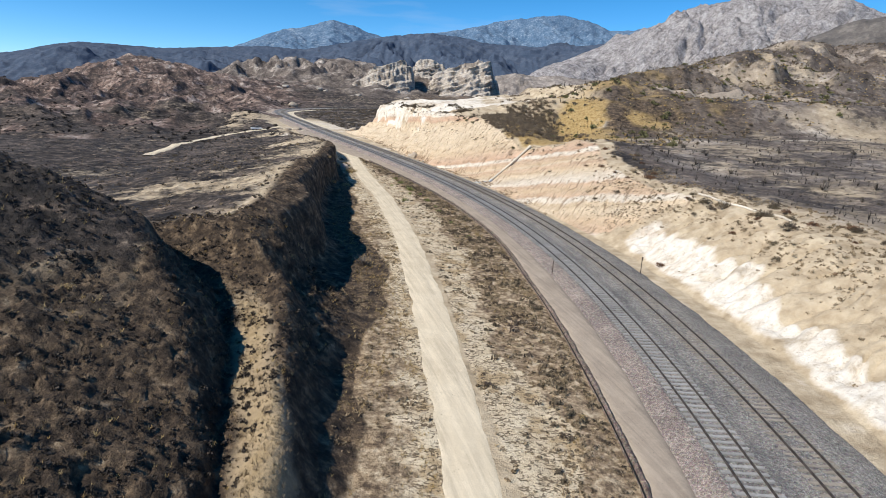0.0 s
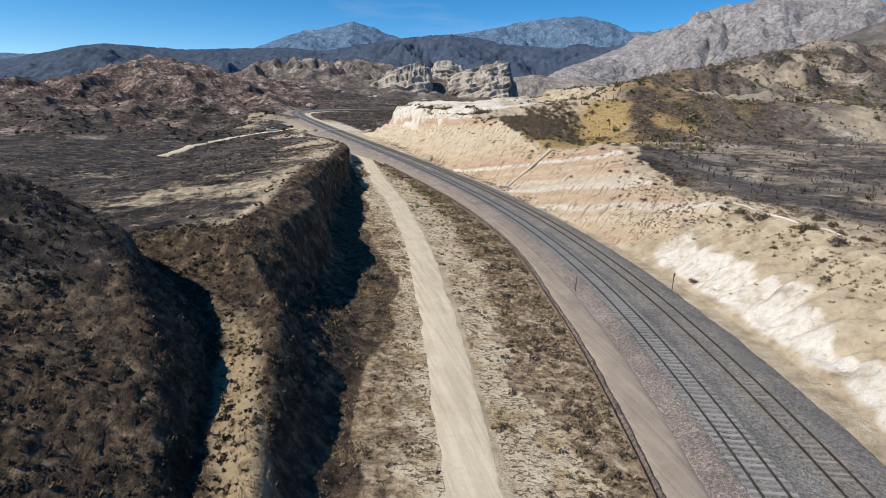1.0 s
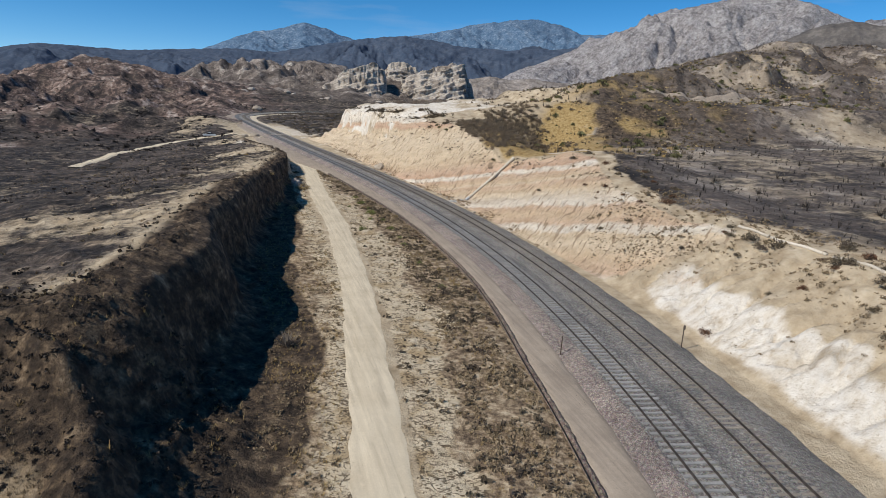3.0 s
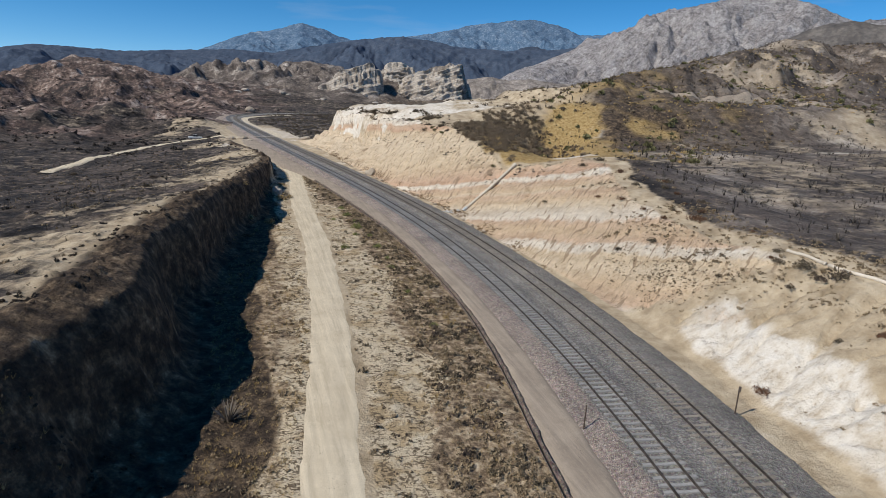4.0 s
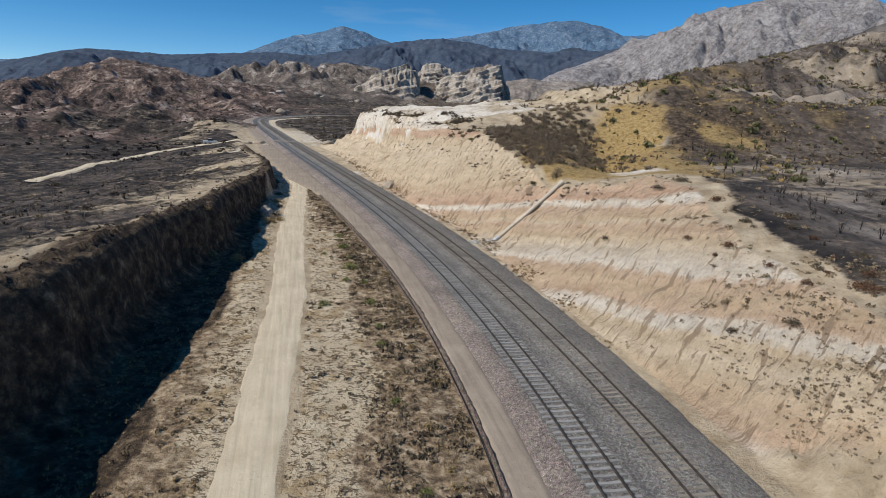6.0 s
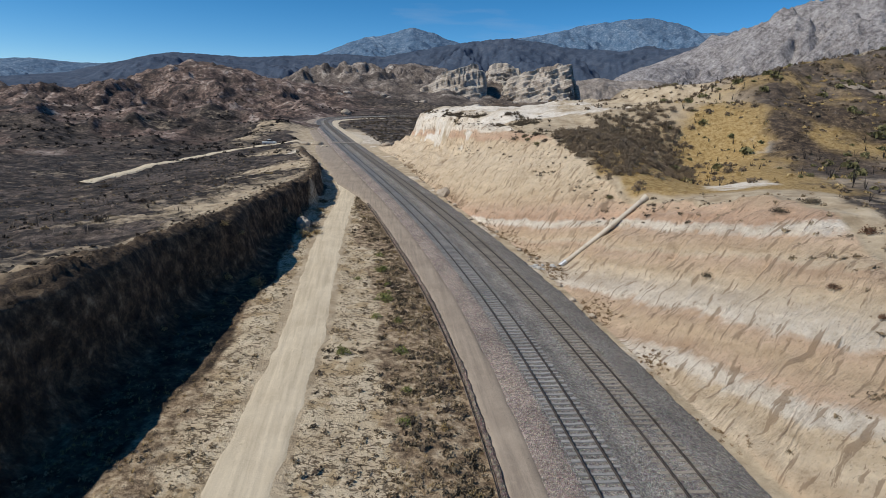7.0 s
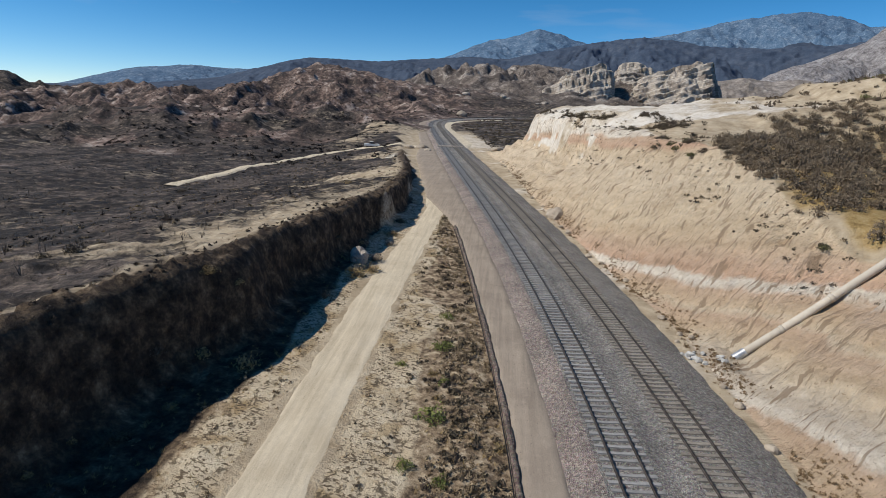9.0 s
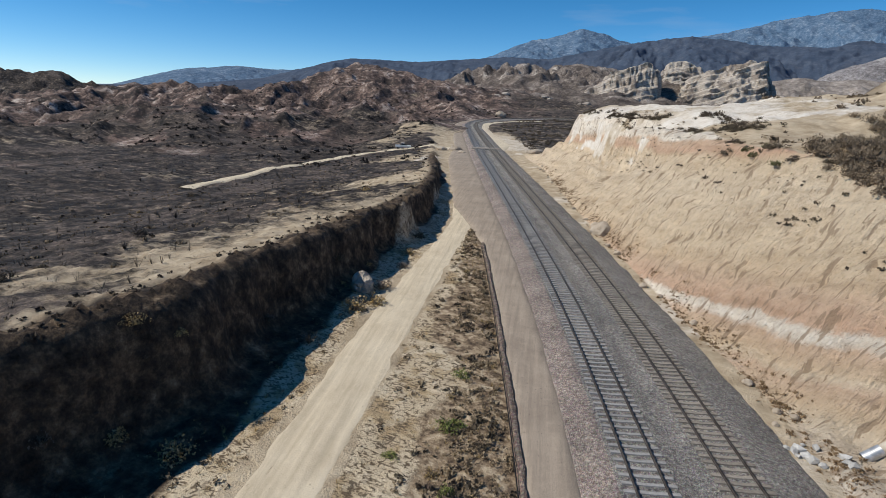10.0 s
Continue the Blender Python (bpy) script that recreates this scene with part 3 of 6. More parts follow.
    redcol = n.ramp(n.noise(0.07, 9, 0.74), [(0.38, (0.026, 0.023, 0.024)), (0.47, (0.088, 0.062, 0.054)), (0.54, (0.205, 0.143, 0.118)), (0.64, (0.50, 0.43, 0.38))])
    stub = n.noise(0.42, 8, 0.78)
    redcol = n.mix(n.math("MULTIPLY", n.band(stub, 0.50, 0.42), 0.75), redcol, (0.025, 0.022, 0.021))
    redcol = n.mix(n.math("MULTIPLY", n.band(stub, 0.56, 0.64), 0.55), redcol, (0.42, 0.36, 0.30))
    col = n.mix(n.band(n.math("ADD", red, n.math("MULTIPLY_ADD", big, 0.6, -0.3)), 0.25, 0.75), col, redcol)
    # soil of bank, mound and hills, darkened further to deepen the bank's shade
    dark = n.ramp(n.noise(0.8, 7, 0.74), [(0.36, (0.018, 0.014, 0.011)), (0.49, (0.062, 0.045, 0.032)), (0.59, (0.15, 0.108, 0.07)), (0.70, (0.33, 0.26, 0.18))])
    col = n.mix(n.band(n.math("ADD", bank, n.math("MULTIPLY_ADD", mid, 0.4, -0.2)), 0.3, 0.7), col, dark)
    grey = n.ramp(n.noise(0.045, 8, 0.7), [(0.36, (0.045, 0.038, 0.036)), (0.48, (0.13, 0.108, 0.096)), (0.57, (0.25, 0.215, 0.19)), (0.68, (0.50, 0.455, 0.405))])
    grey = n.mix(n.math("MULTIPLY", n.band(stub, 0.50, 0.42), 0.7), grey, (0.04, 0.034, 0.032))
    grey = n.mix(n.math("MULTIPLY", n.band(stub, 0.57, 0.65), 0.5), grey, (0.55, 0.51, 0.46))
    col = n.mix(rock, col, grey)
    h = n.math("ADD", n.math("MULTIPLY", mid, 0.8), n.math("MULTIPLY", fine, 0.3))
    h = n.math("SUBTRACT", h, n.math("MULTIPLY", face, n.math("MULTIPLY_ADD", groove, 1.7, n.math("MULTIPLY_ADD", nick, 0.3, n.math("MULTIPLY_ADD", pock, -1.1, n.math("MULTIPLY", thin, -0.7))))))
    h = n.math("MULTIPLY_ADD", bank, n.math("MULTIPLY_ADD", n.noise(1.4, 6, 0.72), 0.8, n.math("MULTIPLY", n.voronoi(2.2), -0.15)), h)
    return n.done(col, h, 0.55, 0.9)


def gravel_material(name, a, b, c, scale=17.0):
    n = Nodes(name, 0.9)
    cell = n.voronoi(scale, out=1)
    v = n.math("ADD", n.math("MULTIPLY", cell, 0.75), n.math("MULTIPLY", n.noise(scale * 2.0, 2, 0.7), 0.25))
    stone = n.ramp(v, [(0.0, a), (0.5, b), (1.0, c)])
    coarse = n.ramp(n.noise(scale * 0.3, 3, 0.7), [(0.38, (0.66, 0.65, 0.64)), (0.5, (0.97, 0.97, 0.97)), (0.62, (1.34, 1.32, 1.3))])
    stone = n.mix(1.0, stone, coarse, "MULTIPLY")
    lump = n.ramp(n.voronoi(scale * 0.42, out=1), [(0.1, (0.5, 0.49, 0.48)), (0.5, (1.0, 0.98, 0.97)), (0.9, (1.6, 1.57, 1.52))])
    stone = n.mix(0.3, stone, lump, "MULTIPLY")
    stain = n.ramp(n.noise(0.22, 6, 0.65), [(0.35, (0.74, 0.73, 0.72)), (0.65, (1.12, 1.09, 1.04))])
    col = n.mix(1.0, stone, stain, "MULTIPLY")
    col = n.mix(0.18, col, cell, "SOFT_LIGHT")
    return n.done(col, n.math("ADD", n.voronoi(scale), n.noise(scale * 0.3, 3)), 0.08, 1.0)


def dirt_material(name, dark, lite, turn=0.3):
    n = Nodes(name, 0.95)
    v = n.noise(0.35, 6, 0.6)
    col = n.ramp(v, [(0.3, dark), (0.7, lite)])
    f = n.noise(9.0, 4, 0.7)
    col = n.mix(n.band(f, 0.62, 0.75), col, tuple(x * 0.62 for x in dark))
    g = n.noise(2.0, 5, 0.65)
    col = n.mix(n.math("MULTIPLY", n.band(g, 0.5, 0.72), 0.4), col, tuple(min(1, x * 1.15) for x in lite))
    lane = n.noise(1.1, 5, 0.6, n.stretch(2.6, 0.10, 1, turn))
    col = n.mix(n.math("MULTIPLY", n.band(lane, 0.50, 0.64), 0.35), col, tuple(x * 0.72 for x in dark))
    col = n.mix(n.math("MULTIPLY", n.band(lane, 0.48, 0.36), 0.35), col, tuple(min(1, x * 1.18) for x in lite))
    grit = n.voronoi(3.2, out=0)
    col = n.mix(n.math("MULTIPLY", n.band(grit, 0.16, 0.07), n.band(n.noise(0.6, 4, 0.6), 0.46, 0.58)), col, tuple(x * 0.5 for x in dark))
    grain = n.noise(22.0, 3, 0.8)
    col = n.mix(0.75, col, n.ramp(grain, [(0.36, (0.72, 0.71, 0.70)), (0.5, (1, 1, 1)), (0.64, (1.2, 1.19, 1.17))]), "MULTIPLY")
    return n.done(col, n.math("ADD", f, g), 0.03, 0.5)


M_GROUND = ground_material()
M_BALLAST = gravel_material("ballast_grey", (0.12, 0.117, 0.115), (0.262, 0.254, 0.248), (0.44, 0.425, 0.413))
M_DIRT = dirt_material("pale_road_dirt", (0.52, 0.445, 0.328), (0.635, 0.56, 0.43), 0.33)
M_SERVICE = dirt_material("service_strip_dirt", (0.27, 0.225, 0.182), (0.37, 0.312, 0.25), 0.3)


# ---- ground: one sheet to the horizon ----
def build_ground():
    cx, cy = 0.0, -40.0
    ang = np.radians(np.concatenate([np.arange(-66, 44, 0.14), np.arange(44, 294, 4.0)]))
    near = np.concatenate([np.arange(2, 40, 4.0), np.arange(40, 120, 0.32), np.arange(120, 250, 0.42)])
    r = list(near)
    while r[-1] < 1650:
        r.append(r[-1] * 1.0055)
    while r[-1] < 4930:
        r.append(r[-1] * 1.03)
    r = np.array(r)
    R, A = np.meshgrid(r, ang, indexing="ij")
    x, y = cx + R * np.sin(A), cy + R * np.cos(A)
    xf, yf = x.ravel(), y.ravel()
    z = ground_z(xf, yf)
    me = mesh_from("ground", np.stack([xf, yf, z], -1), grid_faces(len(r), len(ang), True)[:, ::-1], M_GROUND, True)
    # zones
    yc = np.clip(yf, -80, 636)
    d = (xf - track_x(yc)) / np.sqrt(1 + track_slope(yc) ** 2)
    az, dist = polar(xf, yf)
    xb0, xb1, foot, ctop = bank_foot(yc), bank_top(yc), cliff_foot(yc), cliff_top(yc)
    n1, n2 = fbm(xf, yf, 14, 4), fbm(xf + 70, yf, 40, 4)
    left = sstep(xb1 + 1, xb1 - 5, xf) * (d < 0)
    rland = sstep(0, 8, xf - ctop - 3 + n1 * 2)
    burn = left * (0.46 + 0.5 * sstep(4, 30, xb1 - xf + n1 * 8) + n2 * 0.35)
    flat = sstep(2.5, 6.5, xf - ctop + n1 * 2.5) * (d > 6) * sstep(48, 60, yf + 0.6 * (xf - 40)) * sstep(0, -22, yf - np.interp(xf, [20, 45, 95, 200, 400], [118, 134, 176, 228, 300]) - 4)
    rb = (d > 6) * sstep(3, 15, xf - ctop + n1 * 5) * sstep(50, 62, yf + 0.6 * (xf - 40)) * sstep(29, 36, xf - 0.1 * (yf - 120) + n1 * 3)
    burn = np.maximum(burn, rb * (0.60 + n2 * 0.6))
    burn = np.maximum(burn, flat * (0.60 + n2 * 0.65)  * sstep(22, 28, xf))
    burn = np.maximum(burn, (d < -13) * sstep(-13, -18, d + n1 * 3) * sstep(222, 246, yf + n1 * 8) * (0.75 + n2 * 0.4))
    valley = sstep(268, 285, yf) * sstep(14, 22, d) * sstep(200, 60, d)
    burn = np.maximum(burn, valley * 0.7)
    hillr = rland * sstep(26, 44, xf - 0.1 * (yf - 130)) * sstep(0, 18, yf - np.interp(xf, [20, 45, 95, 200, 400], [140, 126, 166, 220, 290]))
    burn = np.maximum(burn, hillr * (0.20 + n2 * 0.8 + 0.5 * sstep(34, 2, yf - np.interp(xf, [20, 45, 95, 200, 400], [140, 126, 166, 220, 290]))))
    grassy = np.exp(-((xf - 24 - 0.30 * (yf - 140)) / 12.0) ** 2) * sstep(134, 139, yf) * sstep(215, 180, yf) * rland
    grassy = np.maximum(grassy, (0.22 + 0.34 * sstep(74, 52, xf) + 0.5 * n2) * rland * sstep(140, 170, yf) * sstep(10, 30, xf) * sstep(120, 70, xf))
    grassy = grassy * (1 - 0.75 * sstep(196, 222, yf - 0.4 * np.clip(xf, 0, 60)))
    grassy = np.maximum(grassy, 0.8 * sstep(0.5, 4, xf - ctop + n1 * 2) * sstep(132, 139, yf) * sstep(176, 160, yf) * sstep(48, 38, xf) * (d > 6))
    slab = sstep(186, 200, yf + n1 * 5) * sstep(296, 276, yf) * sstep(-4.0, -0.5, xf - ctop + n1 * 2 - 1.5 * sstep(225, 200, yf)) * sstep(40, 24, xf - ctop - 0.3 * (yf - 190))
    nose_white = sstep(192, 216, yf + n1 * 14) * sstep(0.66, 0.80, (xf - foot) / np.maximum(ctop - foot, 3) + n1 * 0.15) * sstep(290, 275, yf)
    slab = np.maximum(slab, nose_white * (d > 6) * (xf < ctop + 5))
    pan = np.exp(-(((xf - 29 - 0.35 * (yf - 144)) / 6.0) ** 2 + ((yf - 144 - 0.2 * (xf - 29)) / 9.0) ** 2) ** 2) + np.exp(-(((xf - 42) / 5) ** 2 + ((yf - 176 + 0.6 * (xf - 42)) / 4.5) ** 2) ** 2)
    scar = np.exp(-(((xf - 148 - 0.25 * (yf - 240)) / 13) ** 2 + ((yf - 256) / 34) ** 2) ** 2) * (0.42 + 0.8 * n1)
    wash = np.exp(-((xf - 96) / 15) ** 2 - ((yf - 163 - 0.1 * (xf - 96)) / 4.0) ** 2) * 0.55
    lot = sstep(8.5, 10, d) * sstep(30, 16, d + n1 * 4) * sstep(272, 284, yf + n1 * 4) * sstep(400, 320, yf)
    t = (xf - foot) / np.maximum(ctop - foot, 3)
    cut = sstep(-0.12, 0.03, t) * sstep(1.22, 0.96, t + n1 * 0.05) * (d > 6) * sstep(280, 262, yf) * sstep(-20, 10, yf)
    white_near = 0.92 * (0.62 + 0.38 * sstep(44, 58, yf) + 0.8 * n1) * cut * sstep(84, 70, yf + n1 * 6) * (0.30 + 0.6 * sstep(-0.02, 0.1, t) - 0.8 * sstep(0.34, 0.62, t + n1 * 0.35))
    pale = np.maximum.reduce([slab * (0.58 + 0.25 * n1), pan * (0.50 + 0.5 * n1), white_near, lot * 0.5, np.clip(scar, 0, 0.6), wash, 0.6 * np.exp(-((xf + 78 + 0.1 * (yf - 236)) / 5) ** 2 - ((yf - 238) / 13) ** 2)])
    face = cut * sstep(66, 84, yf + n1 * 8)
    face = face * (1 - 0.9 * np.clip(nose_white, 0, 1) * sstep(0.3, 0.6, 0.5 + fbm(xf * 0.3, z * 2.5, 3.0, 3)))
    strip = (d > 8) * sstep(0.06, -0.05, t) * sstep(300, 270, yf)
    pale = np.maximum(pale, strip * (0.26 + 0.3 * n1))
    rx = xf - road_mid(yc)
    near_road = sstep(1.3, 0.2, np.abs(rx) - road_half(yc) + n1 * 0.5)
    vg = (1 - 0.8 * near_road) * (d < -5.5) * (xf > xb0 - 1.5) * sstep(200, 175, yf) * np.where(rx > 0, 0.30 + 0.7 * sstep(-1.2, 1.2, d - weed_d(yc) + n1 * 2.5), 0.34 * sstep(110, 70, yf) + 0.25 + 0.4 * sstep(-3, -7, rx))
    # dark soil on the bank, widened below it to blacken its cast shadow
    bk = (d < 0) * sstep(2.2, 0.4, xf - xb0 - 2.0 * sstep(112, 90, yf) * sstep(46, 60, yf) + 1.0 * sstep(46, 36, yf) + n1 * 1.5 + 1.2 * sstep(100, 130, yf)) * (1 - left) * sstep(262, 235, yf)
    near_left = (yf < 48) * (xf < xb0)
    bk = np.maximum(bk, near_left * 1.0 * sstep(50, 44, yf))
    # upper far part of the mound takes the darker burned-ground colours
    mound_dark = near_left * sstep(16, 30, yf - 0.2 * (xf + 20) + n1 * 4) * sstep(3, 7, gully_x(yc) - xf)
    bk = bk * (1 - 0.75 * mound_dark)
    burn = np.maximum(burn, mound_dark)
    path = np.exp(-((xf - gully_x(yc) - 2.3 - fbm(xf, yf, 7, 3) * 0.8) / 1.9) ** 4) * sstep(39, 33, yf)
    bk = bk * (1 - 0.6 * path)
    grassy = np.maximum(grassy, path * 0.48)
    bk = np.maximum(bk, np.maximum(hillr, rland * sstep(205, 235, yf - 0.6 * np.clip(xf, -60, 30)) * (1 - slab) * (1 - pan)) * np.clip(0.50 + n1 * 0.6 + n2 * 0.35, 0.36, 0.85))
    redh = sstep(-14, -24, az + n2 * 6) * sstep(210, 420, dist + n2 * 120) * sstep(900, 800, dist) * (0.75 + n2 * 0.2)
    rockh = np.maximum(sstep(640, 860, dist + n2 * 120) * sstep(-45, -25, az) * sstep(14, 4, az) * 0.95, 0.9 * np.exp(-((xf + 130) / 85) ** 4 - ((yf - 820) / 75) ** 4))
    rockh = np.maximum(rockh, np.clip(np.maximum(hillr, 0.75 * rb) * (0.62 + 0.5 * n1) * (1 - pan) * (1 - np.clip(grassy, 0, 1)), 0, 0.85))
    burn = np.maximum(burn, 0.66 * sstep(230, 300, dist) * sstep(8, -8, az) + 0.35 * sstep(400, 600, dist) * sstep(-8, 8, az))
    one = np.ones_like(xf)
    paint(me, "zone_a", np.stack([np.clip(burn, 0, 1) * one, np.clip(grassy, 0, 1), np.clip(pale, 0, 1), np.clip(face, 0, 1)], -1))
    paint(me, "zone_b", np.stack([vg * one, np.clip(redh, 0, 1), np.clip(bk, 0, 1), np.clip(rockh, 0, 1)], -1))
    return tagged(new("ground", me), "burned desert hills, sandstone cut and dry soil", "ground", kind="structure")


ground = build_ground()


# ---- strips along the railway ----
def strip(name, d_list, z_list, y0, y1, step, material, rough=0.02, size=0.6, ragged=0.0, shift=None):
    """A bed that follows the track: offsets d to the right and heights over the rail head line."""
    ys = np.arange(y0, y1, step)
    D, Y0 = np.meshgrid(np.asarray(d_list, float), ys)
    Z = np.tile(np.asarray(z_list, float), (len(ys), 1))
    if shift is not None:
        D = D + (kerb_d(Y0) + 6.4) * shift
    if ragged:
        lo, hi = ragged if isinstance(ragged, tuple) else (ragged, ragged)
        D[:, :2] += (fbm(Y0[:, 0], Y0[:, 0] * 0, 2.5, 4, 0.65) * lo)[:, None]
        D[:, -3:] += (fbm(Y0[:, -1], Y0[:, -1] * 0 + 40, 3.5, 4, 0.65) * hi)[:, None]
    s = track_slope(Y0)
    inv = 1 / np.sqrt(1 + s * s)
    X, Y = track_x(Y0) + D * inv, Y0 - D * s * inv
    Z = Z + track_z(Y0) + fbm(X, Y, size, 2) * rough
    me = mesh_from(name, np.stack([X, Y, Z], -1).reshape(-1, 3), grid_faces(len(ys), D.shape[1])[:, ::-1], material, True)
    return new(name, me)


sho_d = np.linspace(-3.7, -1.5, 9)
bal_d = np.concatenate([np.arange(-1.5, 7.2, 0.3), np.arange(7.2, 9.7, 0.25)])
BAL_Z = ([-3.7, -3.3, -2.1, -1.7, 1.5, 2.3, 3.1, 6.3, 7.0, 8.1, 9.0, 9.6], [-1.1, -0.70, -0.29, -0.205, -0.205, -0.36, -0.20, -0.20, -0.32, -0.56, -0.88, -1.3])
bal_z, sho_z = np.interp(bal_d, *BAL_Z), np.interp(sho_d, *BAL_Z)
M_SHOULDER = gravel_material("ballast_pink", (0.15, 0.127, 0.118), (0.305, 0.262, 0.247), (0.49, 0.44, 0.415))
tagged(strip("ballast_shoulder", sho_d, sho_z, -40, 600, 0.6, M_SHOULDER, 0.05, 0.5, ragged=(0.22, 0.0)), "pinkish crushed-stone shoulder of the railway bed", "ballast", kind="structure")
tagged(strip("ballast", bal_d, bal_z, -40, 600, 0.6, M_BALLAST, 0.03, 0.5, ragged=(0.0, 0.16)), "grey crushed-stone ballast under the railway tracks", "ballast", kind="structure")
sd = np.linspace(-6.55, -2.85, 14)
tagged(strip("service_road", sd, -0.60 - 0.45 * (np.abs(np.linspace(-1, 1, 14)) ** 6), -40, 560, 0.6, M_SERVICE, 0.03, 1.5, 0.1, np.linspace(1, 0, 14)), "pale tan dirt service strip beside the ballast", "road", kind="structure")


def dirt_road():
    ys = np.arange(-60, 186, 0.5)
    u = np.linspace(-1, 1, 17)
    U, Y = np.meshgrid(u, ys)
    half = road_half(Y) + fbm(Y * 0 + np.where(U < 0, 0, 50), Y, 3.5, 3, 0.5) * 0.12
    X = road_mid(Y) + U * half * 1.12
    base = ground_z(X.ravel(), Y.ravel(), False).reshape(X.shape)
    edge = 0.16 * (np.abs(U) ** 5)
    ruts = -0.03 * (np.exp(-((U - 0.48) / 0.13) ** 2) + np.exp(-((U + 0.48) / 0.13) ** 2))
    Z = base + 0.05 - edge * 0.8 + ruts + fbm(X, Y, 3.0, 3) * 0.02
    me = mesh_from("road", np.stack([X, Y, Z], -1).reshape(-1, 3), grid_faces(len(ys), 17)[:, ::-1], M_DIRT, True)
    return tagged(new("road", me), "pale sandy dirt road with worn wheel tracks", "road", kind="structure")


dirt_road()


# ---- distance ----
def mountain_material(name, stops, scale, dark_gully=0.5, detail=9):
    n = Nodes(name, 1.0)
    v = n.noise(scale, detail, 0.68)
    w = n.noise(scale * 0.22, 5, 0.6)
    f = n.noise(scale * 4.5, 6, 0.75)
    col = n.ramp(n.math("MULTIPLY_ADD", f, 0.3, n.math("ADD", n.math("MULTIPLY", v, 0.45), n.math("MULTIPLY", w, 0.25))), stops)
    return n.done(col, v, 14.0, dark_gully)


def mountain(name, label, crest, far, depth, material, rough, size, seed, eye=(3.4, 37.0, 18.4), step=0.11, foot=-6.0):
    """A range whose crest keeps to the given bearings and heights (degrees), with eroded spurs towards the viewer."""
    a0, a1 = crest[0][0], crest[-1][0]
    az = np.arange(a0, a1, step)
    el = np.interp(az, [c[0] for c in crest], [c[1] for c in crest])
    k = np.hanning(9)
    el = np.convolve(np.pad(el, 4, mode="edge"), k / k.sum(), mode="valid")
    u = np.concatenate([np.linspace(0, 1, 90), np.linspace(1.03, 1.7, 10)])
    U, A = np.meshgrid(u, np.radians(az), indexing="ij")
    dist = far - depth * (1 - U)
    x, y = eye[0] + dist * np.sin(A), eye[1] + dist * np.cos(A)
    top = eye[2] + far * np.tan(np.radians(el))[None, :] - foot
    shape = np.where(U <= 1, np.clip(U, 0, 1) ** 1.25, 1 - 0.9 * (U - 1))
    keep = np.where(U <= 1, np.clip(1 - U, 0, 1) ** 0.55 * np.clip(U * 4, 0, 1), 0.3)
    spur = billow(x + seed * 311, y - seed * 97, size, 6, 0.5)
    fine = fbm(x, y + seed, size * 0.09, 4, 0.6) * 0.012 + keep * (ridged(x + seed * 53, y, size * 0.24, 5, 0.6) - 0.5) * 0.055
    z = foot + top * (shape + keep * spur * rough + fine * 0.8)
    me = mesh_from(name, np.stack([x, y, z], -1).reshape(-1, 3), grid_faces(len(u), len(az)), material, True)
    return tagged(new(name, me), label, "mountain", kind="structure")


# the blue of distant haze is mixed into these two ranges' base colours
M_FAR = mountain_material("far_range_haze_blue", [(0.41, (0.045, 0.09, 0.16)), (0.49, (0.08, 0.14, 0.225)), (0.55, (0.145, 0.21, 0.295)), (0.62, (0.31, 0.37, 0.44))], 0.07, 0.5)
M_FOOT = mountain_material("foothills_haze_blue", [(0.38, (0.032, 0.052, 0.09)), (0.52, (0.058, 0.08, 0.122)), (0.66, (0.105, 0.125, 0.16))], 0.03, 0.5)
M_GRAN = mountain_material("granite", [(0.40, (0.12, 0.112, 0.118)), (0.47, (0.27, 0.253, 0.255)), (0.53, (0.40, 0.38, 0.385)), (0.61, (0.60, 0.58, 0.575))], 0.11, 1.0)
M_BADL = mountain_material("grey_badland", [(0.36, (0.09, 0.08, 0.075)), (0.47, (0.20, 0.175, 0.155)), (0.55, (0.32, 0.285, 0.26)), (0.66, (0.60, 0.56, 0.51))], 0.05, 0.6)
M_SCRUB = mountain_material("scrub_ridge", [(0.36, (0.05, 0.05, 0.05)), (0.5, (0.11, 0.10, 0.095)), (0.64, (0.22, 0.20, 0.18))], 0.03, 0.5)

mountain("mountain_far", "high range with pale rocky slopes, tinted blue for haze", [(-66, 0.1), (-55.7, 0.36), (-50.8, 1.71), (-45.6, 2.46), (-42.2, 2.31), (-35, 2.6), (-28, 2.9), (-23.1, 4.1), (-20.3, 5.35), (-18.6, 5.95), (-16.8, 6.22), (-14.2, 7.08), (-12.3, 6.67), (-10.3, 6.0), (-9, 5.69), (-5, 6.29), (-1.8, 6.83), (0.3, 7.26), (1.9, 7.72), (4.1, 7.93), (5.9, 8.17), (7.7, 8.21), (9.9, 7.81), (12, 7.0), (14, 7.03), (20, 7.2), (46, 6)], 4500, 1300, M_FAR, 0.25, 700, 1)
mountain("mountain_foothills", "brush-covered foothills below the high range, tinted dark blue for haze", [(-66, -0.2), (-50, 0.6), (-43.2, 1.5), (-37, 3.3), (-35.4, 3.63), (-33.2, 3.66), (-29.2, 3.6), (-24.9, 4.0), (-20.3, 4.4), (-16.9, 4.28), (-12.3, 5.29), (-8.2, 6.03), (-5, 6.4), (-1.8, 6.1), (0.4, 5.7), (5.8, 5.4), (11, 5.8), (14, 6.6), (20, 6.5), (46, 6)], 3000, 900, M_FOOT, 0.26, 420, 2)
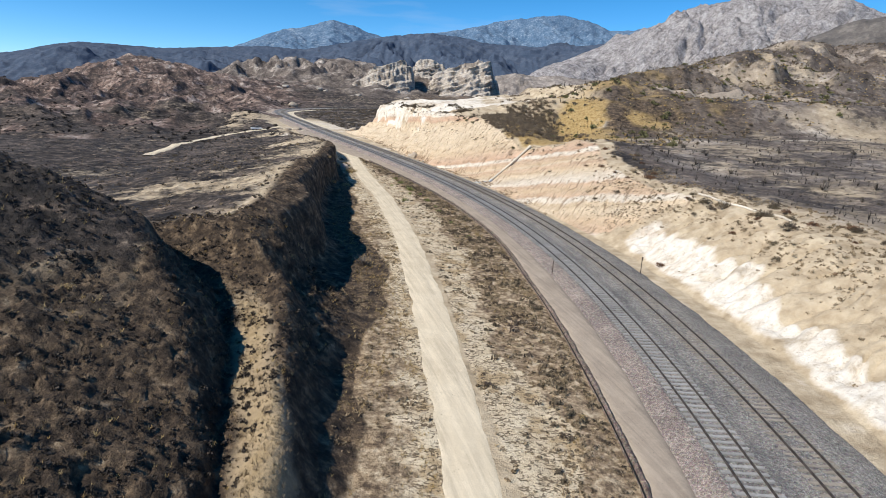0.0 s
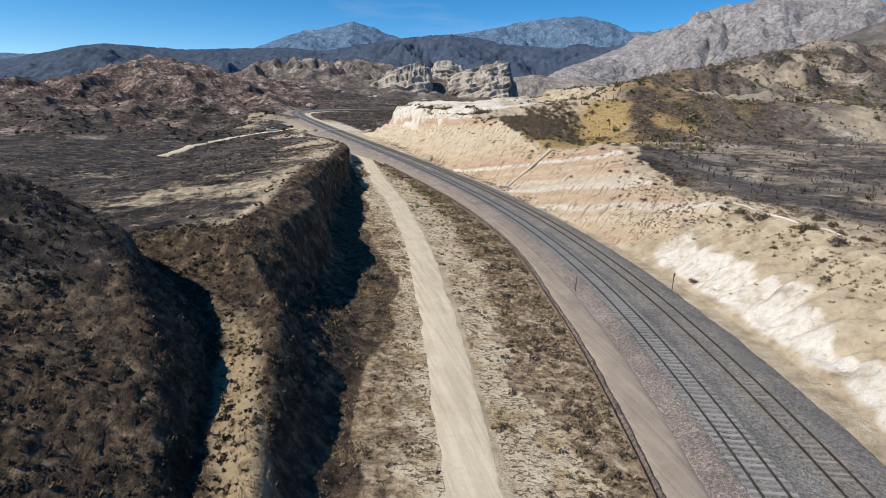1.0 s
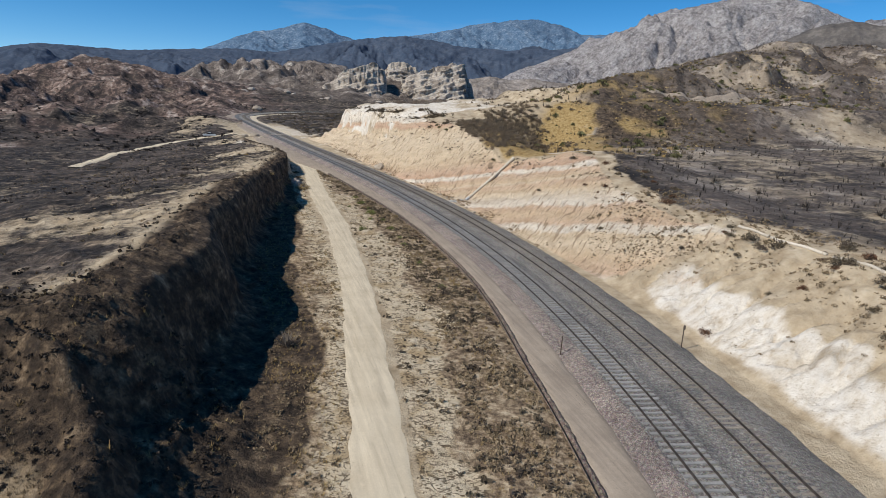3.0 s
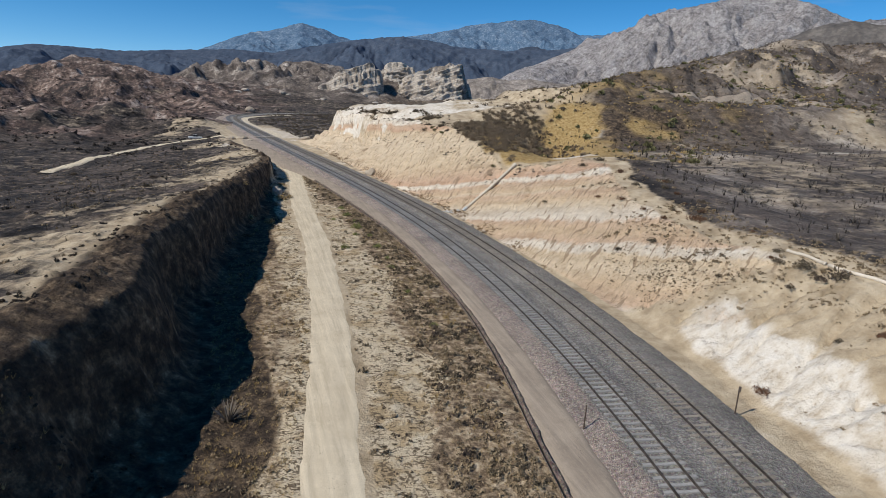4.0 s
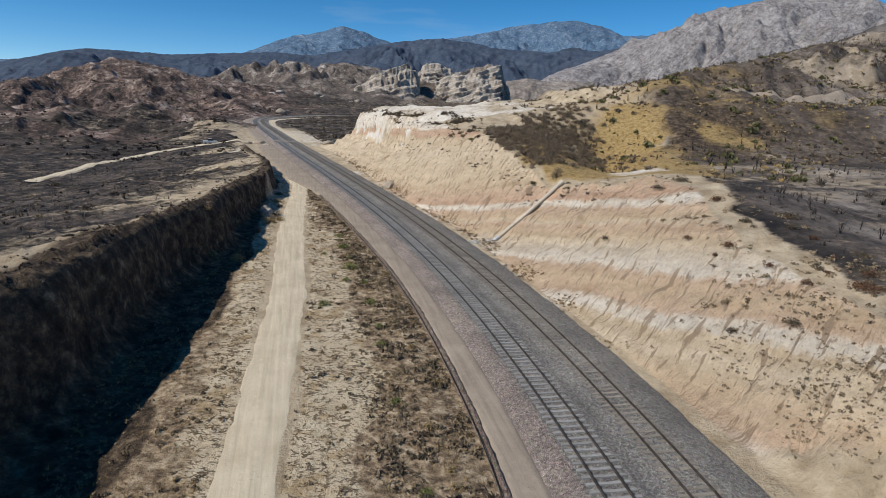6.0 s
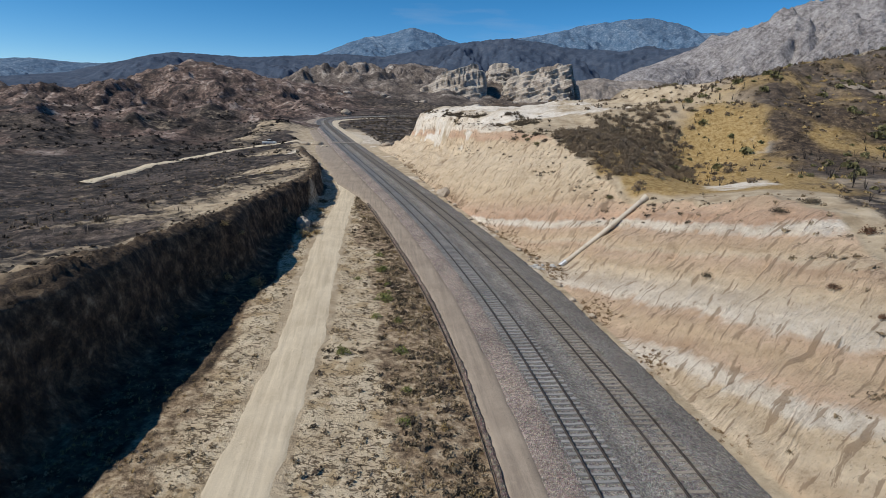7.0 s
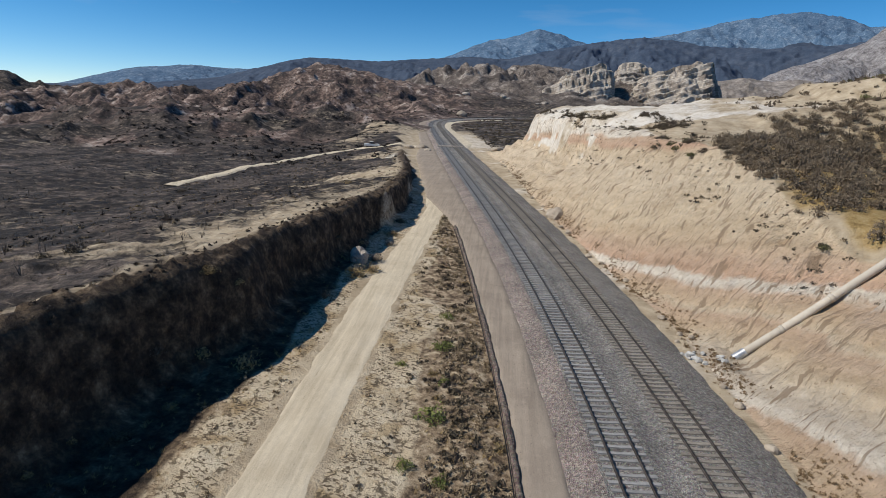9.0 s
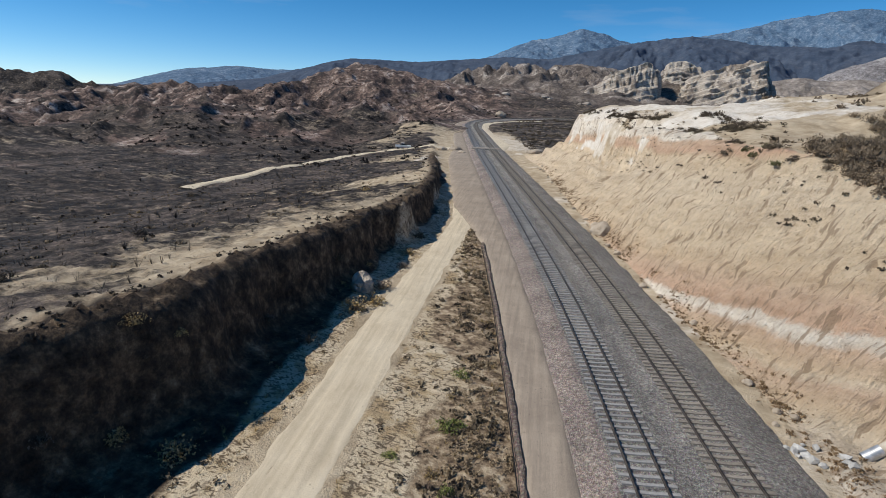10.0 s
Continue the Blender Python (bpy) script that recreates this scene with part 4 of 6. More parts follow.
mountain("mountain_granite", "pale grey granite mountain with steep eroded gullies", [(1, 1.6), (4, 2.6), (7.5, 4.11), (10.1, 5.19), (13.6, 6.64), (16.9, 7.95), (18.7, 8.87), (20.6, 9.16), (23.2, 9.67), (24.9, 10.05), (29.1, 9.65), (30.8, 9.07), (33.3, 7.8), (40, 7), (52, 6)], 2200, 850, M_GRAN, 0.34, 330, 3)
mountain("mountain_scrub", "dark scrubby ridge before the granite mountain", [(20, 3.4), (22, 4.2), (25.6, 5.36), (29.6, 6.87), (31.4, 7.67), (33.3, 7.89), (35.8, 7.37), (42, 6.5), (56, 5)], 1350, 420, M_SCRUB, 0.22, 260, 4)
mountain("badland_ridge", "low grey badland ridge with white outcrops", [(-6, 1.8), (-2, 2.2), (1.5, 2.7), (3.5, 3.1), (5.5, 2.8), (7.5, 3.0), (10, 2.7), (14, 2.6), (18, 2.4)], 1350, 330, M_BADL, 0.2, 150, 5, step=0.05)


# ---- tilted sandstone outcrops ----
def sandstone_material():
    n = Nodes("sandstone", 0.95)
    z = n.xyz()
    t = n.math("ADD", z[2], n.math("MULTIPLY", z[0], -0.34))
    t = n.math("MULTIPLY_ADD", n.noise(0.05, 5, 0.6), 6.0, t)
    lay = n.noise(0.5, 4, 0.6, None)
    band = n.math("FRACT", n.math("MULTIPLY", t, 0.135))
    # the near-black stops paint bedding cracks and the shade beneath ledges
    col = n.ramp(band, [(0.0, (0.43, 0.385, 0.335)), (0.56, (0.50, 0.455, 0.395)), (0.60, (0.09, 0.075, 0.065)), (0.66, (0.12, 0.10, 0.085)), (0.72, (0.52, 0.475, 0.41)), (1.0, (0.42, 0.375, 0.325))])
    col = n.mix(n.math("MULTIPLY", n.band(n.noise(0.10, 8, 0.72), 0.52, 0.64), 0.85), col, (0.15, 0.125, 0.105))
    col = n.mix(n.math("MULTIPLY", n.band(n.noise(0.3, 5, 0.6, n.stretch(0.25, 0.4, 2.2)), 0.58, 0.63), 0.45), col, (0.2, 0.17, 0.14))
    col = n.mix(0.4, col, n.ramp(lay, [(0.3, (0.3, 0.26, 0.22)), (0.7, (0.6, 0.55, 0.48))]))
    col = n.mix(n.math("MULTIPLY", n.band(n.noise(0.045, 6, 0.7), 0.50, 0.60), 0.7), col, (0.17, 0.14, 0.115))
    col = n.mix(1.0, col, (1.12, 1.11, 1.11), "MULTIPLY")
    return n.done(col, n.math("ADD", lay, n.noise(2.0, 5)), 1.2, 0.8)


M_SAND = sandstone_material()


def terraced(v, tall, soft):
    """Heights gathered into beds: gently sloping treads and steep risers."""
    k = np.floor(v / tall)
    f = v / tall - k
    return tall * (k + f * soft + (1 - soft) * sstep(0.62, 0.98, f))


def outcrop(label, x0, x1, y0, y1, crest_y, crest, drop, dip, tall, soft, flutes, seed):
    """A mass of tilted sandstone: crest gives (x, z) along its top, drop the fall (distance, metres) towards its open face."""
    gx, gy = np.arange(x0, x1, 0.9), np.arange(y0, y1, 0.9)
    X, Y = np.meshgrid(gx, gy, indexing="ij")
    wx = X + fbm(X + seed * 31, Y, 16, 4) * 4.0
    top = np.interp(wx, [c[0] for c in crest], [c[1] for c in crest])
    q = crest_y + 0.12 * (X - x0) - Y + fbm(X, Y + seed * 17, 22, 4) * 6
    groove = np.clip(1 - np.abs(perlin(X / 9.0 + seed + fbm(X, Y, 12, 2) * 0.4, Y / 60.0)) * 5.0, 0, 1)
    q = q - flutes * groove * (q > 0)
    fall = np.where(q > 0, np.interp(q, [c[0] for c in drop], [c[1] for c in drop]), -0.28 * q)
    z = top - fall
    v = z - dip * X + fbm(X, Y, 30, 3) * 3.0
    z = z * 0.1 + 0.9 * (terraced(v, tall, soft) + dip * X - fbm(X, Y, 30, 3) * 3.0)
    z = z + fbm(X + 9 * seed, Y, 12, 5, 0.6) * 1.3
    z = np.minimum(z, top + 2.0)
    f = v / tall - np.floor(v / tall)
    f = np.where(f < 0.5, f + 1, f)
    lip = 3.0 * np.exp(-((f - 1.02) / 0.12) ** 2) - 2.0 * np.exp(-((f - 0.70) / 0.10) ** 2)
    Y = Y - lip * (q > 0) * np.clip(0.6 + fbm(X, Y, 14, 3) * 1.6, 0, 1.3)
    rim = np.minimum.reduce([X - x0, x1 - X, Y - y0, y1 - Y])
    z = np.where(rim < 1.5, 8.0, z)
    base = np.array([(x0 + x1) / 2, crest_y, 20.0])
    me = mesh_from("rock_outcrop", np.stack([X, Y, z], -1).reshape(-1, 3) - base, grid_faces(len(gx), len(gy))[:, ::-1], M_SAND, True)
    ob = tagged(new("rock_outcrop", me), label, "rock outcrop", group="sandstone outcrops")
    ob.location = base
    return ob


outcrop("tilted pale sandstone outcrop with a fluted cliff and shaded end", -206, -84, 776, 872, 826,
        [(-206, 22), (-184, 35), (-172, 47), (-146, 63), (-134, 68), (-109, 74.5), (-99, 73), (-95, 66), (-91, 40), (-86, 20)],
        [(0, 0), (6, 3), (10, 12), (13, 20), (22, 26), (28, 34), (36, 39), (50, 49)], 0.30, 10.5, 0.3, 2.0, 1)
outcrop("small pale sandstone knob between the larger outcrops", -110, -50, 905, 960, 935,
        [(-110, 62), (-103, 71), (-96, 81), (-85, 85.5), (-71, 82), (-57, 77), (-50, 66)], [(0, 0), (4, 2), (7, 9), (16, 14), (30, 26)], 0.12, 7.0, 0.5, 2.0, 2)
outcrop("long tilted pale sandstone hogback ending in a cliff", -86, 38, 815, 935, 890,
        [(-86, 28), (-77, 40), (-72, 50), (-63, 62.5), (-43, 69.5), (-24, 76), (-7, 81), (10, 82.5), (18, 80.5), (22, 68), (27, 56), (36, 26)],
        [(0, 0), (10, 3), (24, 12), (40, 24), (58, 38), (75, 50)], 0.34, 7.4, 0.22, 0.8, 3)


# ---- railway ----
def steel_material(name, rust, shine, metal):
    n = Nodes(name, 0.45)
    col = n.mix(n.band(n.noise(3.0, 5), 0.4, 0.65), rust, shine)
    n.bsdf.inputs["Metallic"].default_value = metal
    return n.done(col)


def concrete_material(name, dark, lite, scale=6.0):
    n = Nodes(name, 0.9)
    v = n.noise(scale, 6, 0.7)
    col = n.ramp(v, [(0.3, dark), (0.7, lite)])
    r = n.random()
    col = n.mix(n.math("MULTIPLY", r, 0.45), col, tuple(x * 0.55 for x in dark))
    return n.done(col, v, 0.02, 0.5)


M_RAIL = steel_material("rail_steel", (0.05, 0.041, 0.036), (0.10, 0.086, 0.076), 0.3)
M_TIE = concrete_material("concrete_sleeper", (0.25, 0.248, 0.243), (0.40, 0.396, 0.388))
M_TIE2 = concrete_material("weathered_sleeper", (0.22, 0.195, 0.165), (0.38, 0.345, 0.295))


def at_track(y, d, z):
    """A place d metres right of the near track's centre and z above its rail heads."""
    s = track_slope(y)
    inv = 1 / np.sqrt(1 + s * s)
    return track_x(y) + d * inv, y - d * s * inv, track_z(y) + z


def sweep(name, profile, d, y0, y1, step, material):
    """A bar of the given cross-section (offset, height) along the track."""
    ys = np.arange(y0, y1, step)
    pts = []
    for o, h in profile:
        x, y, z = at_track(ys, d + o, h)
        pts.append(np.stack([x, y, z], -1))
    v = np.stack(pts, 1)
    n, m = len(ys), len(profile)
    return mesh_from(name, v.reshape(-1, 3), grid_faces(n, m, True), material)


RAIL = [(-0.036, 0.0), (0.036, 0.0), (0.036, -0.035), (0.010, -0.055), (0.010, -0.145), (0.055, -0.158), (0.055, -0.172), (-0.055, -0.172), (-0.055, -0.158), (-0.010, -0.145), (-0.010, -0.055), (-0.036, -0.035)]

RAIL = [(o, h * 0.72) for o, h in RAIL]


def sleeper_mesh(name, material, length, width, deep, waist):
    bm = bmesh.new()
    rows = []
    for x, w, h in ((-length / 2, width * 0.92, 0.0), (-length * 0.24, width, 0.0), (0, width * waist, -0.03), (length * 0.24, width, 0.0), (length / 2, width * 0.92, 0.0)):
        rows.append([bm.verts.new(p) for p in ((x, -w / 2, -deep), (x, -w * 0.42, h), (x, w * 0.42, h), (x, w / 2, -deep))])
    for a, b in zip(rows, rows[1:]):
        for i in range(3):
            bm.faces.new((a[i], a[i + 1], b[i + 1], b[i]))
    bm.faces.new(rows[0][::-1])
    bm.faces.new(rows[-1])
    bmesh.ops.recalc_face_normals(bm, faces=bm.faces)
    return bm_mesh(name, bm, material)


def railway_track(d0, label, material, spacing, waist, sink, seed):
    rnd = np.random.RandomState(seed)
    root = tagged(new("railway_track"), label, "railway track", group="railway tracks")
    for o in (-0.7525, 0.7525):
        part("rail", sweep("rail", RAIL, d0 + o, -38, 585, 1.0, M_RAIL), root, "dark worn steel rail")
    arc = np.concatenate([[0], np.cumsum(np.sqrt(1 + track_slope(YY[1:]) ** 2) * 0.5)])
    k = np.arange(np.interp(-30, YY, arc), np.interp(560, YY, arc), spacing)
    ys = np.interp(k, arc, YY)
    base = sleeper_mesh("sleeper", material, 2.6, 0.27, 0.16, waist)
    co = np.array([v.co[:] for v in base.vertices])
    fs = [list(p.vertices) for p in base.polygons]
    verts, faces, count = [], [], 0
    near = [y for y in ys if 20 < y < 190][:300]
    first, last = near[0], near[-1]
    for y in ys:
        y2 = y + rnd.uniform(-0.02, 0.02)
        drop = sink(y) + rnd.uniform(0, 0.05) * (sink(y) > 0.005)
        x, yy, z = at_track(y2, d0, -0.124 - drop)
        turn = -math.atan(track_slope(y2)) + rnd.uniform(-0.012, 0.012)
        if first <= y <= last:
            ob = part("sleeper", base, root)
            ob.matrix_basis = Matrix.Translation((x, yy, z)) @ Matrix.Rotation(turn, 4, "Z")
        else:
            c, s = math.cos(turn), math.sin(turn)
            verts.append(np.stack([x + co[:, 0] * c - co[:, 1] * s, yy + co[:, 0] * s + co[:, 1] * c, z + co[:, 2]], -1))
            for f in fs:
                faces.append([i + count for i in f])
            count += len(co)
    me = bpy.data.meshes.new("sleeper_rest")
    me.from_pydata(np.concatenate(verts).tolist(), [], faces)
    me.materials.append(material)
    tagged(part("sleeper_rest", me, root), kind="stuff")
    return root


railway_track(0.0, "steel railway track on pale grey concrete sleepers", M_TIE, 0.61, 0.86, lambda y: 0.0, 1)
railway_track(4.6, "older steel railway track on dusty half-buried sleepers", M_TIE2, 0.53, 1.0, lambda y: 0.022 * float(sstep(112, 84, y)), 2)

# dark crumbling kerb between the verge and the service strip
M_KERB = gravel_material("dark_gravel", (0.08, 0.06, 0.052), (0.18, 0.145, 0.13), (0.32, 0.27, 0.24), 11.0)
kd = [-6.66, -6.56, -6.5, -6.42, -6.34, -6.26, -6.18, -6.08]
kz = [-1.2, -0.70, -0.57, -0.52, -0.53, -0.54, -0.62, -1.0]
tagged(strip("kerb_berm", kd, kz, -30, 165, 0.35, M_KERB, 0.10, 0.6, 0.08, 1.0), "low dark gravel berm along the service strip", "kerb", kind="structure")
M_BLACK = concrete_material("black_plastic", (0.012, 0.012, 0.013), (0.03, 0.03, 0.03))
ring = [(0.035 * math.cos(a), -0.585 + 0.035 * math.sin(a)) for a in np.linspace(0, 2 * math.pi, 8, endpoint=False)]
tagged(new("conduit", sweep("conduit", ring, kerb_d(np.arange(-28, 164, 0.8)) - 0.28, -28, 164, 0.8, M_BLACK)), "black plastic conduit lying along the gravel berm", "conduit")


# ---- small built things ----
M_POST = concrete_material("dark_post_wood", (0.06, 0.045, 0.035), (0.13, 0.10, 0.08))
M_SIGN = concrete_material("rusty_plate", (0.10, 0.08, 0.07), (0.2, 0.16, 0.13))
M_PIPE = concrete_material("dusty_pipe", (0.56, 0.50, 0.41), (0.70, 0.64, 0.55), 1.5)
M_ZINC = steel_material("zinc", (0.42, 0.44, 0.46), (0.62, 0.64, 0.66), 0.7)
M_RUBBLE = concrete_material("broken_concrete", (0.38, 0.38, 0.37), (0.66, 0.65, 0.62), 3.0)


def tube(name, path, radii, material, sides=14, cap=True):
    """A round tube along a path of points, with a radius at each."""
    bm = bmesh.new()
    rings = []
    pts = [Vector(p) for p in path]
    for i, p in enumerate(pts):
        t = (pts[min(i + 1, len(pts) - 1)] - pts[max(i - 1, 0)]).normalized()
        u = t.cross(Vector((0, 0, 1)))
        u = u.normalized() if u.length > 1e-4 else Vector((1, 0, 0))
        v = u.cross(t).normalized()
        rings.append([bm.verts.new(p + (u * math.cos(a) + v * math.sin(a)) * radii[i]) for a in np.linspace(0, 2 * math.pi, sides, endpoint=False)])
    for a, b in zip(rings, rings[1:]):
        for i in range(sides):
            bm.faces.new((a[i], a[(i + 1) % sides], b[(i + 1) % sides], b[i]))
    if cap:
        bm.faces.new(rings[0][::-1])
        bm.faces.new(rings[-1])
    bmesh.ops.recalc_face_normals(bm, faces=bm.faces)
    return bm_mesh(name, bm, material, sides > 8)


def box_mesh(name, size, material, bevel=0.01):
    bm = bmesh.new()
    bmesh.ops.create_cube(bm, size=1.0, matrix=Matrix.Diagonal((*size, 1)))
    bmesh.ops.bevel(bm, geom=bm.edges[:], offset=bevel, segments=1, affect="EDGES")
    return bm_mesh(name, bm, material)


def gz(x, y):
    return float(ground_z(np.array([x]), np.array([y]))[0])


def marker_post(x, y, z, height, label, plate, lean):
    root = tagged(new("marker_post"), label, "marker post", group="marker posts")
    root.matrix_basis = pose(x, y, z, lean[0], lean[1], 0)
    part("post", tube("post", [(0, 0, -0.3), (0, 0, height * 0.5), (0.01, 0, height)], [0.05, 0.048, 0.045], M_POST, 8), root)
    if plate:
        p = part("sign_plate", box_mesh("sign_plate", (0.2, 0.03, 0.42), M_SIGN), root, "small rusty sign plate")
        p.location = (0.0, -0.07, height - 0.2)
    return root


x, y, z = at_track(58.9, -3.1, -0.62)
marker_post(x, y, z, 1.75, "slim dark wooden marker post beside the service strip", False, (0, 1))
x, y, z = at_track(59.9, 8.6, -0.56)
marker_post(x, y, z, 1.95, "dark marker post with a small plate beside the ballast", True, (0, 0))


def drain_pipe():
    root = tagged(new("drain_pipe"), "long pale dusty drain pipe laid down the cut face", "drain pipe")
    a, b = Vector(PIPE_A), Vector(PIPE_B)
    pts = [a.lerp(b, i / 24) - Vector((0, 0, 0.12 * math.sin(i / 24 * math.pi))) for i in range(25)]
    for lo, hi in ((0, 9), (9, 17), (17, 23)):
        seg = pts[lo:hi + 1]
        part("pipe_section", tube("pipe_section", seg, [0.29] * len(seg), M_PIPE, 18), root)
    for i in (9, 17):
        t = (pts[i + 1] - pts[i]).normalized()
        part("collar", tube("collar", [pts[i] - t * 0.16, pts[i] + t * 0.16], [0.325, 0.325], M_PIPE, 18), root)
    end = [pts[22], pts[23], pts[24]]
    out = end[-1] + (end[-1] - end[0]).normalized() * 0.5
    part("outlet", tube("outlet", [pts[23], pts[24], out], [0.33, 0.33, 0.34], M_ZINC, 18, False), root, "bright zinc pipe outlet")
    t = (pts[0] - pts[1]).normalized()
    part("inlet", tube("inlet", [pts[0], pts[0] + t * 0.5, pts[0] + t * 0.9], [0.32, 0.36, 0.42], M_PIPE, 18, False), root, "flared pipe inlet")
    for i in (6, 13, 20):
        p = pts[i]
        g = gz(p.x, p.y) - 0.4
        part("pipe_stand", tube("pipe_stand", [(p.x, p.y, g), (p.x, p.y, p.z - 0.3)], [0.07, 0.07], M_POST, 6), root)
    return root


drain_pipe()


def rubble(name, x, y, size, material, seed, label, group=""):
    """An angular broken block."""
    r = random.Random(seed)
    bm = bmesh.new()
    bmesh.ops.create_icosphere(bm, subdivisions=1, radius=1.0)
    cut = [Vector((r.gauss(0, 1), r.gauss(0, 1), r.gauss(0, 1))).normalized() for _ in range(7)]
    for v in bm.verts:
        for c in cut:
            k = v.co.dot(c)
            if k > 0.55:
                v.co -= c * (k - 0.55)
        v.co = Vector((v.co.x * size * r.uniform(0.95, 1.05) * 1.3, v.co.y * size, v.co.z * size * 0.75))
    me = bm_mesh(name, bm, material)
    ob = tagged(new(name, me), label, "rock" if "boulder" in name else "rubble", group=group)
    ob.matrix_basis = pose(x, y, gz(x, y) + size * 0.25, r.uniform(-20, 20), r.uniform(-20, 20), r.uniform(0, 360))
    return ob


for i in range(15):
    r = random.Random(40 + i)
    rubble("rubble_block", 3.0 + r.uniform(-1.6, 2.6), 131.6 + r.uniform(-1.0, 1.0), r.uniform(0.18, 0.48), M_RUBBLE, i, "broken pale concrete block at the pipe outlet", "rubble at the pipe outlet")


# pipe lengths along the crest of the near cutting
def crest_pipe(p, q, label):
    n = 8
    pts = [Vector((p[0] + (q[0] - p[0]) * i / n, p[1] + (q[1] - p[1]) * i / n, 0)) for i in range(n + 1)]
    for v in pts:
        v.z = gz(v.x, v.y) + 0.12
    root = tagged(new("pipe_length"), label, "pipe", group="pipe lengths on the crest")
    part("pipe_wall", tube("pipe_wall", pts, [0.17] * (n + 1), M_PIPE, 12), root)
    part("pipe_rim", tube("pipe_rim", [pts[-1], pts[-1] + (pts[-1] - pts[-2]).normalized() * 0.15], [0.2, 0.2], M_PIPE, 12), root)


crest_pipe((36.5, 79.5), (38.4, 76.6), "short pale pipe length lying on the crest")
crest_pipe((38.6, 76.2), (40.2, 69.2), "long pale pipe length lying on the crest")
crest_pipe((40.4, 68.2), (41.6, 63.0), "dusty pale pipe length half buried on the crest")


# ---- far road, crossing and parked pickup ----
def drape(name, label, pts, half, material, lift=0.12, end_y=None):
    """A road laid over the land along a plan line."""
    P = np.array(pts, float)
    k = np.concatenate([[0], np.cumsum(np.hypot(*np.diff(P, axis=0).T))])
    t = np.arange(0, k[-1], 1.2)
    cx, cy = np.interp(t, k, P[:, 0]), np.interp(t, k, P[:, 1])
    w = np.hanning(15)
    cx = np.convolve(np.pad(cx, 7, mode="edge"), w / w.sum(), mode="valid")
    cy = np.convolve(np.pad(cy, 7, mode="edge"), w / w.sum(), mode="valid")
    dx, dy = np.gradient(cx), np.gradient(cy)
    n = np.hypot(dx, dy) + 1e-9
    u = np.linspace(-1, 1, 7)
    hw = half * (1 + 0.15 * fbm(cx, cy, 12, 3))
    X = cx[:, None] - (dy / n)[:, None] * u * hw[:, None]
    Y = cy[:, None] + (dx / n)[:, None] * u * hw[:, None]
    mid = ground_z(cx, cy)
    w2 = np.hanning(11)
    mid = np.convolve(np.pad(mid, 5, mode="edge"), w2 / w2.sum(), mode="valid")
    g = ground_z(X.ravel(), Y.ravel()).reshape(X.shape)
    Z = g + lift - 0.5 * (np.abs(u) > 0.99)
    me = mesh_from(name, np.stack([X, Y, Z], -1).reshape(-1, 3), grid_faces(len(t), 7), material, True)
    return tagged(new(name, me), label, "road", kind="structure")


FAR_ROAD = [(-111, 184), (-116, 205), (-121, 228), (-122, 246), (-117, 259), (-108, 267), (-96, 272), (-82.5, 272.5)]
drape("road_far", "pale dirt road crossing the burned flat to the railway", FAR_ROAD, 2.3, M_DIRT, 0.25)
drape("road_beyond", "pale gravel road curving away beyond the crossing", [(-74, 277), (-78, 296), (-92, 322), (-108, 352), (-121, 378), (-131, 402), (-140, 430), (-139, 452), (-128, 468), (-112, 478)], 3.4, M_DIRT, 0.25)
drape("track_hill", "faint dirt track climbing the burned hill", [(64, 203), (71, 207), (77, 206), (88, 209), (104, 216), (119, 219), (132, 217), (142, 211)], 1.7, M_SERVICE, 0.2)
x, y, z = at_track(274.5, 2.3, 0.0)
cross = tagged(new("grade_crossing"), "pale plank crossing panel over both tracks", "crossing panel")
M_PLANK = concrete_material("crossing_plank", (0.33, 0.29, 0.25), (0.5, 0.45, 0.39))
for i in range(6):
    px, py, pz = at_track(272.6 + i * 0.75, 2.3, 0.0)
    pl = part("plank", box_mesh("plank", (9.4, 0.6, 0.14), M_PLANK, 0.02), cross)
    pl.matrix_basis = Matrix.Translation((px, py, pz - 0.03)) @ Matrix.Rotation(-math.atan(track_slope(274)), 4, "Z")

M_WHITE = Nodes("car_paint_white", 0.35).done((0.72, 0.72, 0.70))
M_GLASS = Nodes("car_glass", 0.08).done((0.02, 0.025, 0.03))
M_TYRE = Nodes("tyre_rubber", 0.8).done((0.02, 0.02, 0.02))


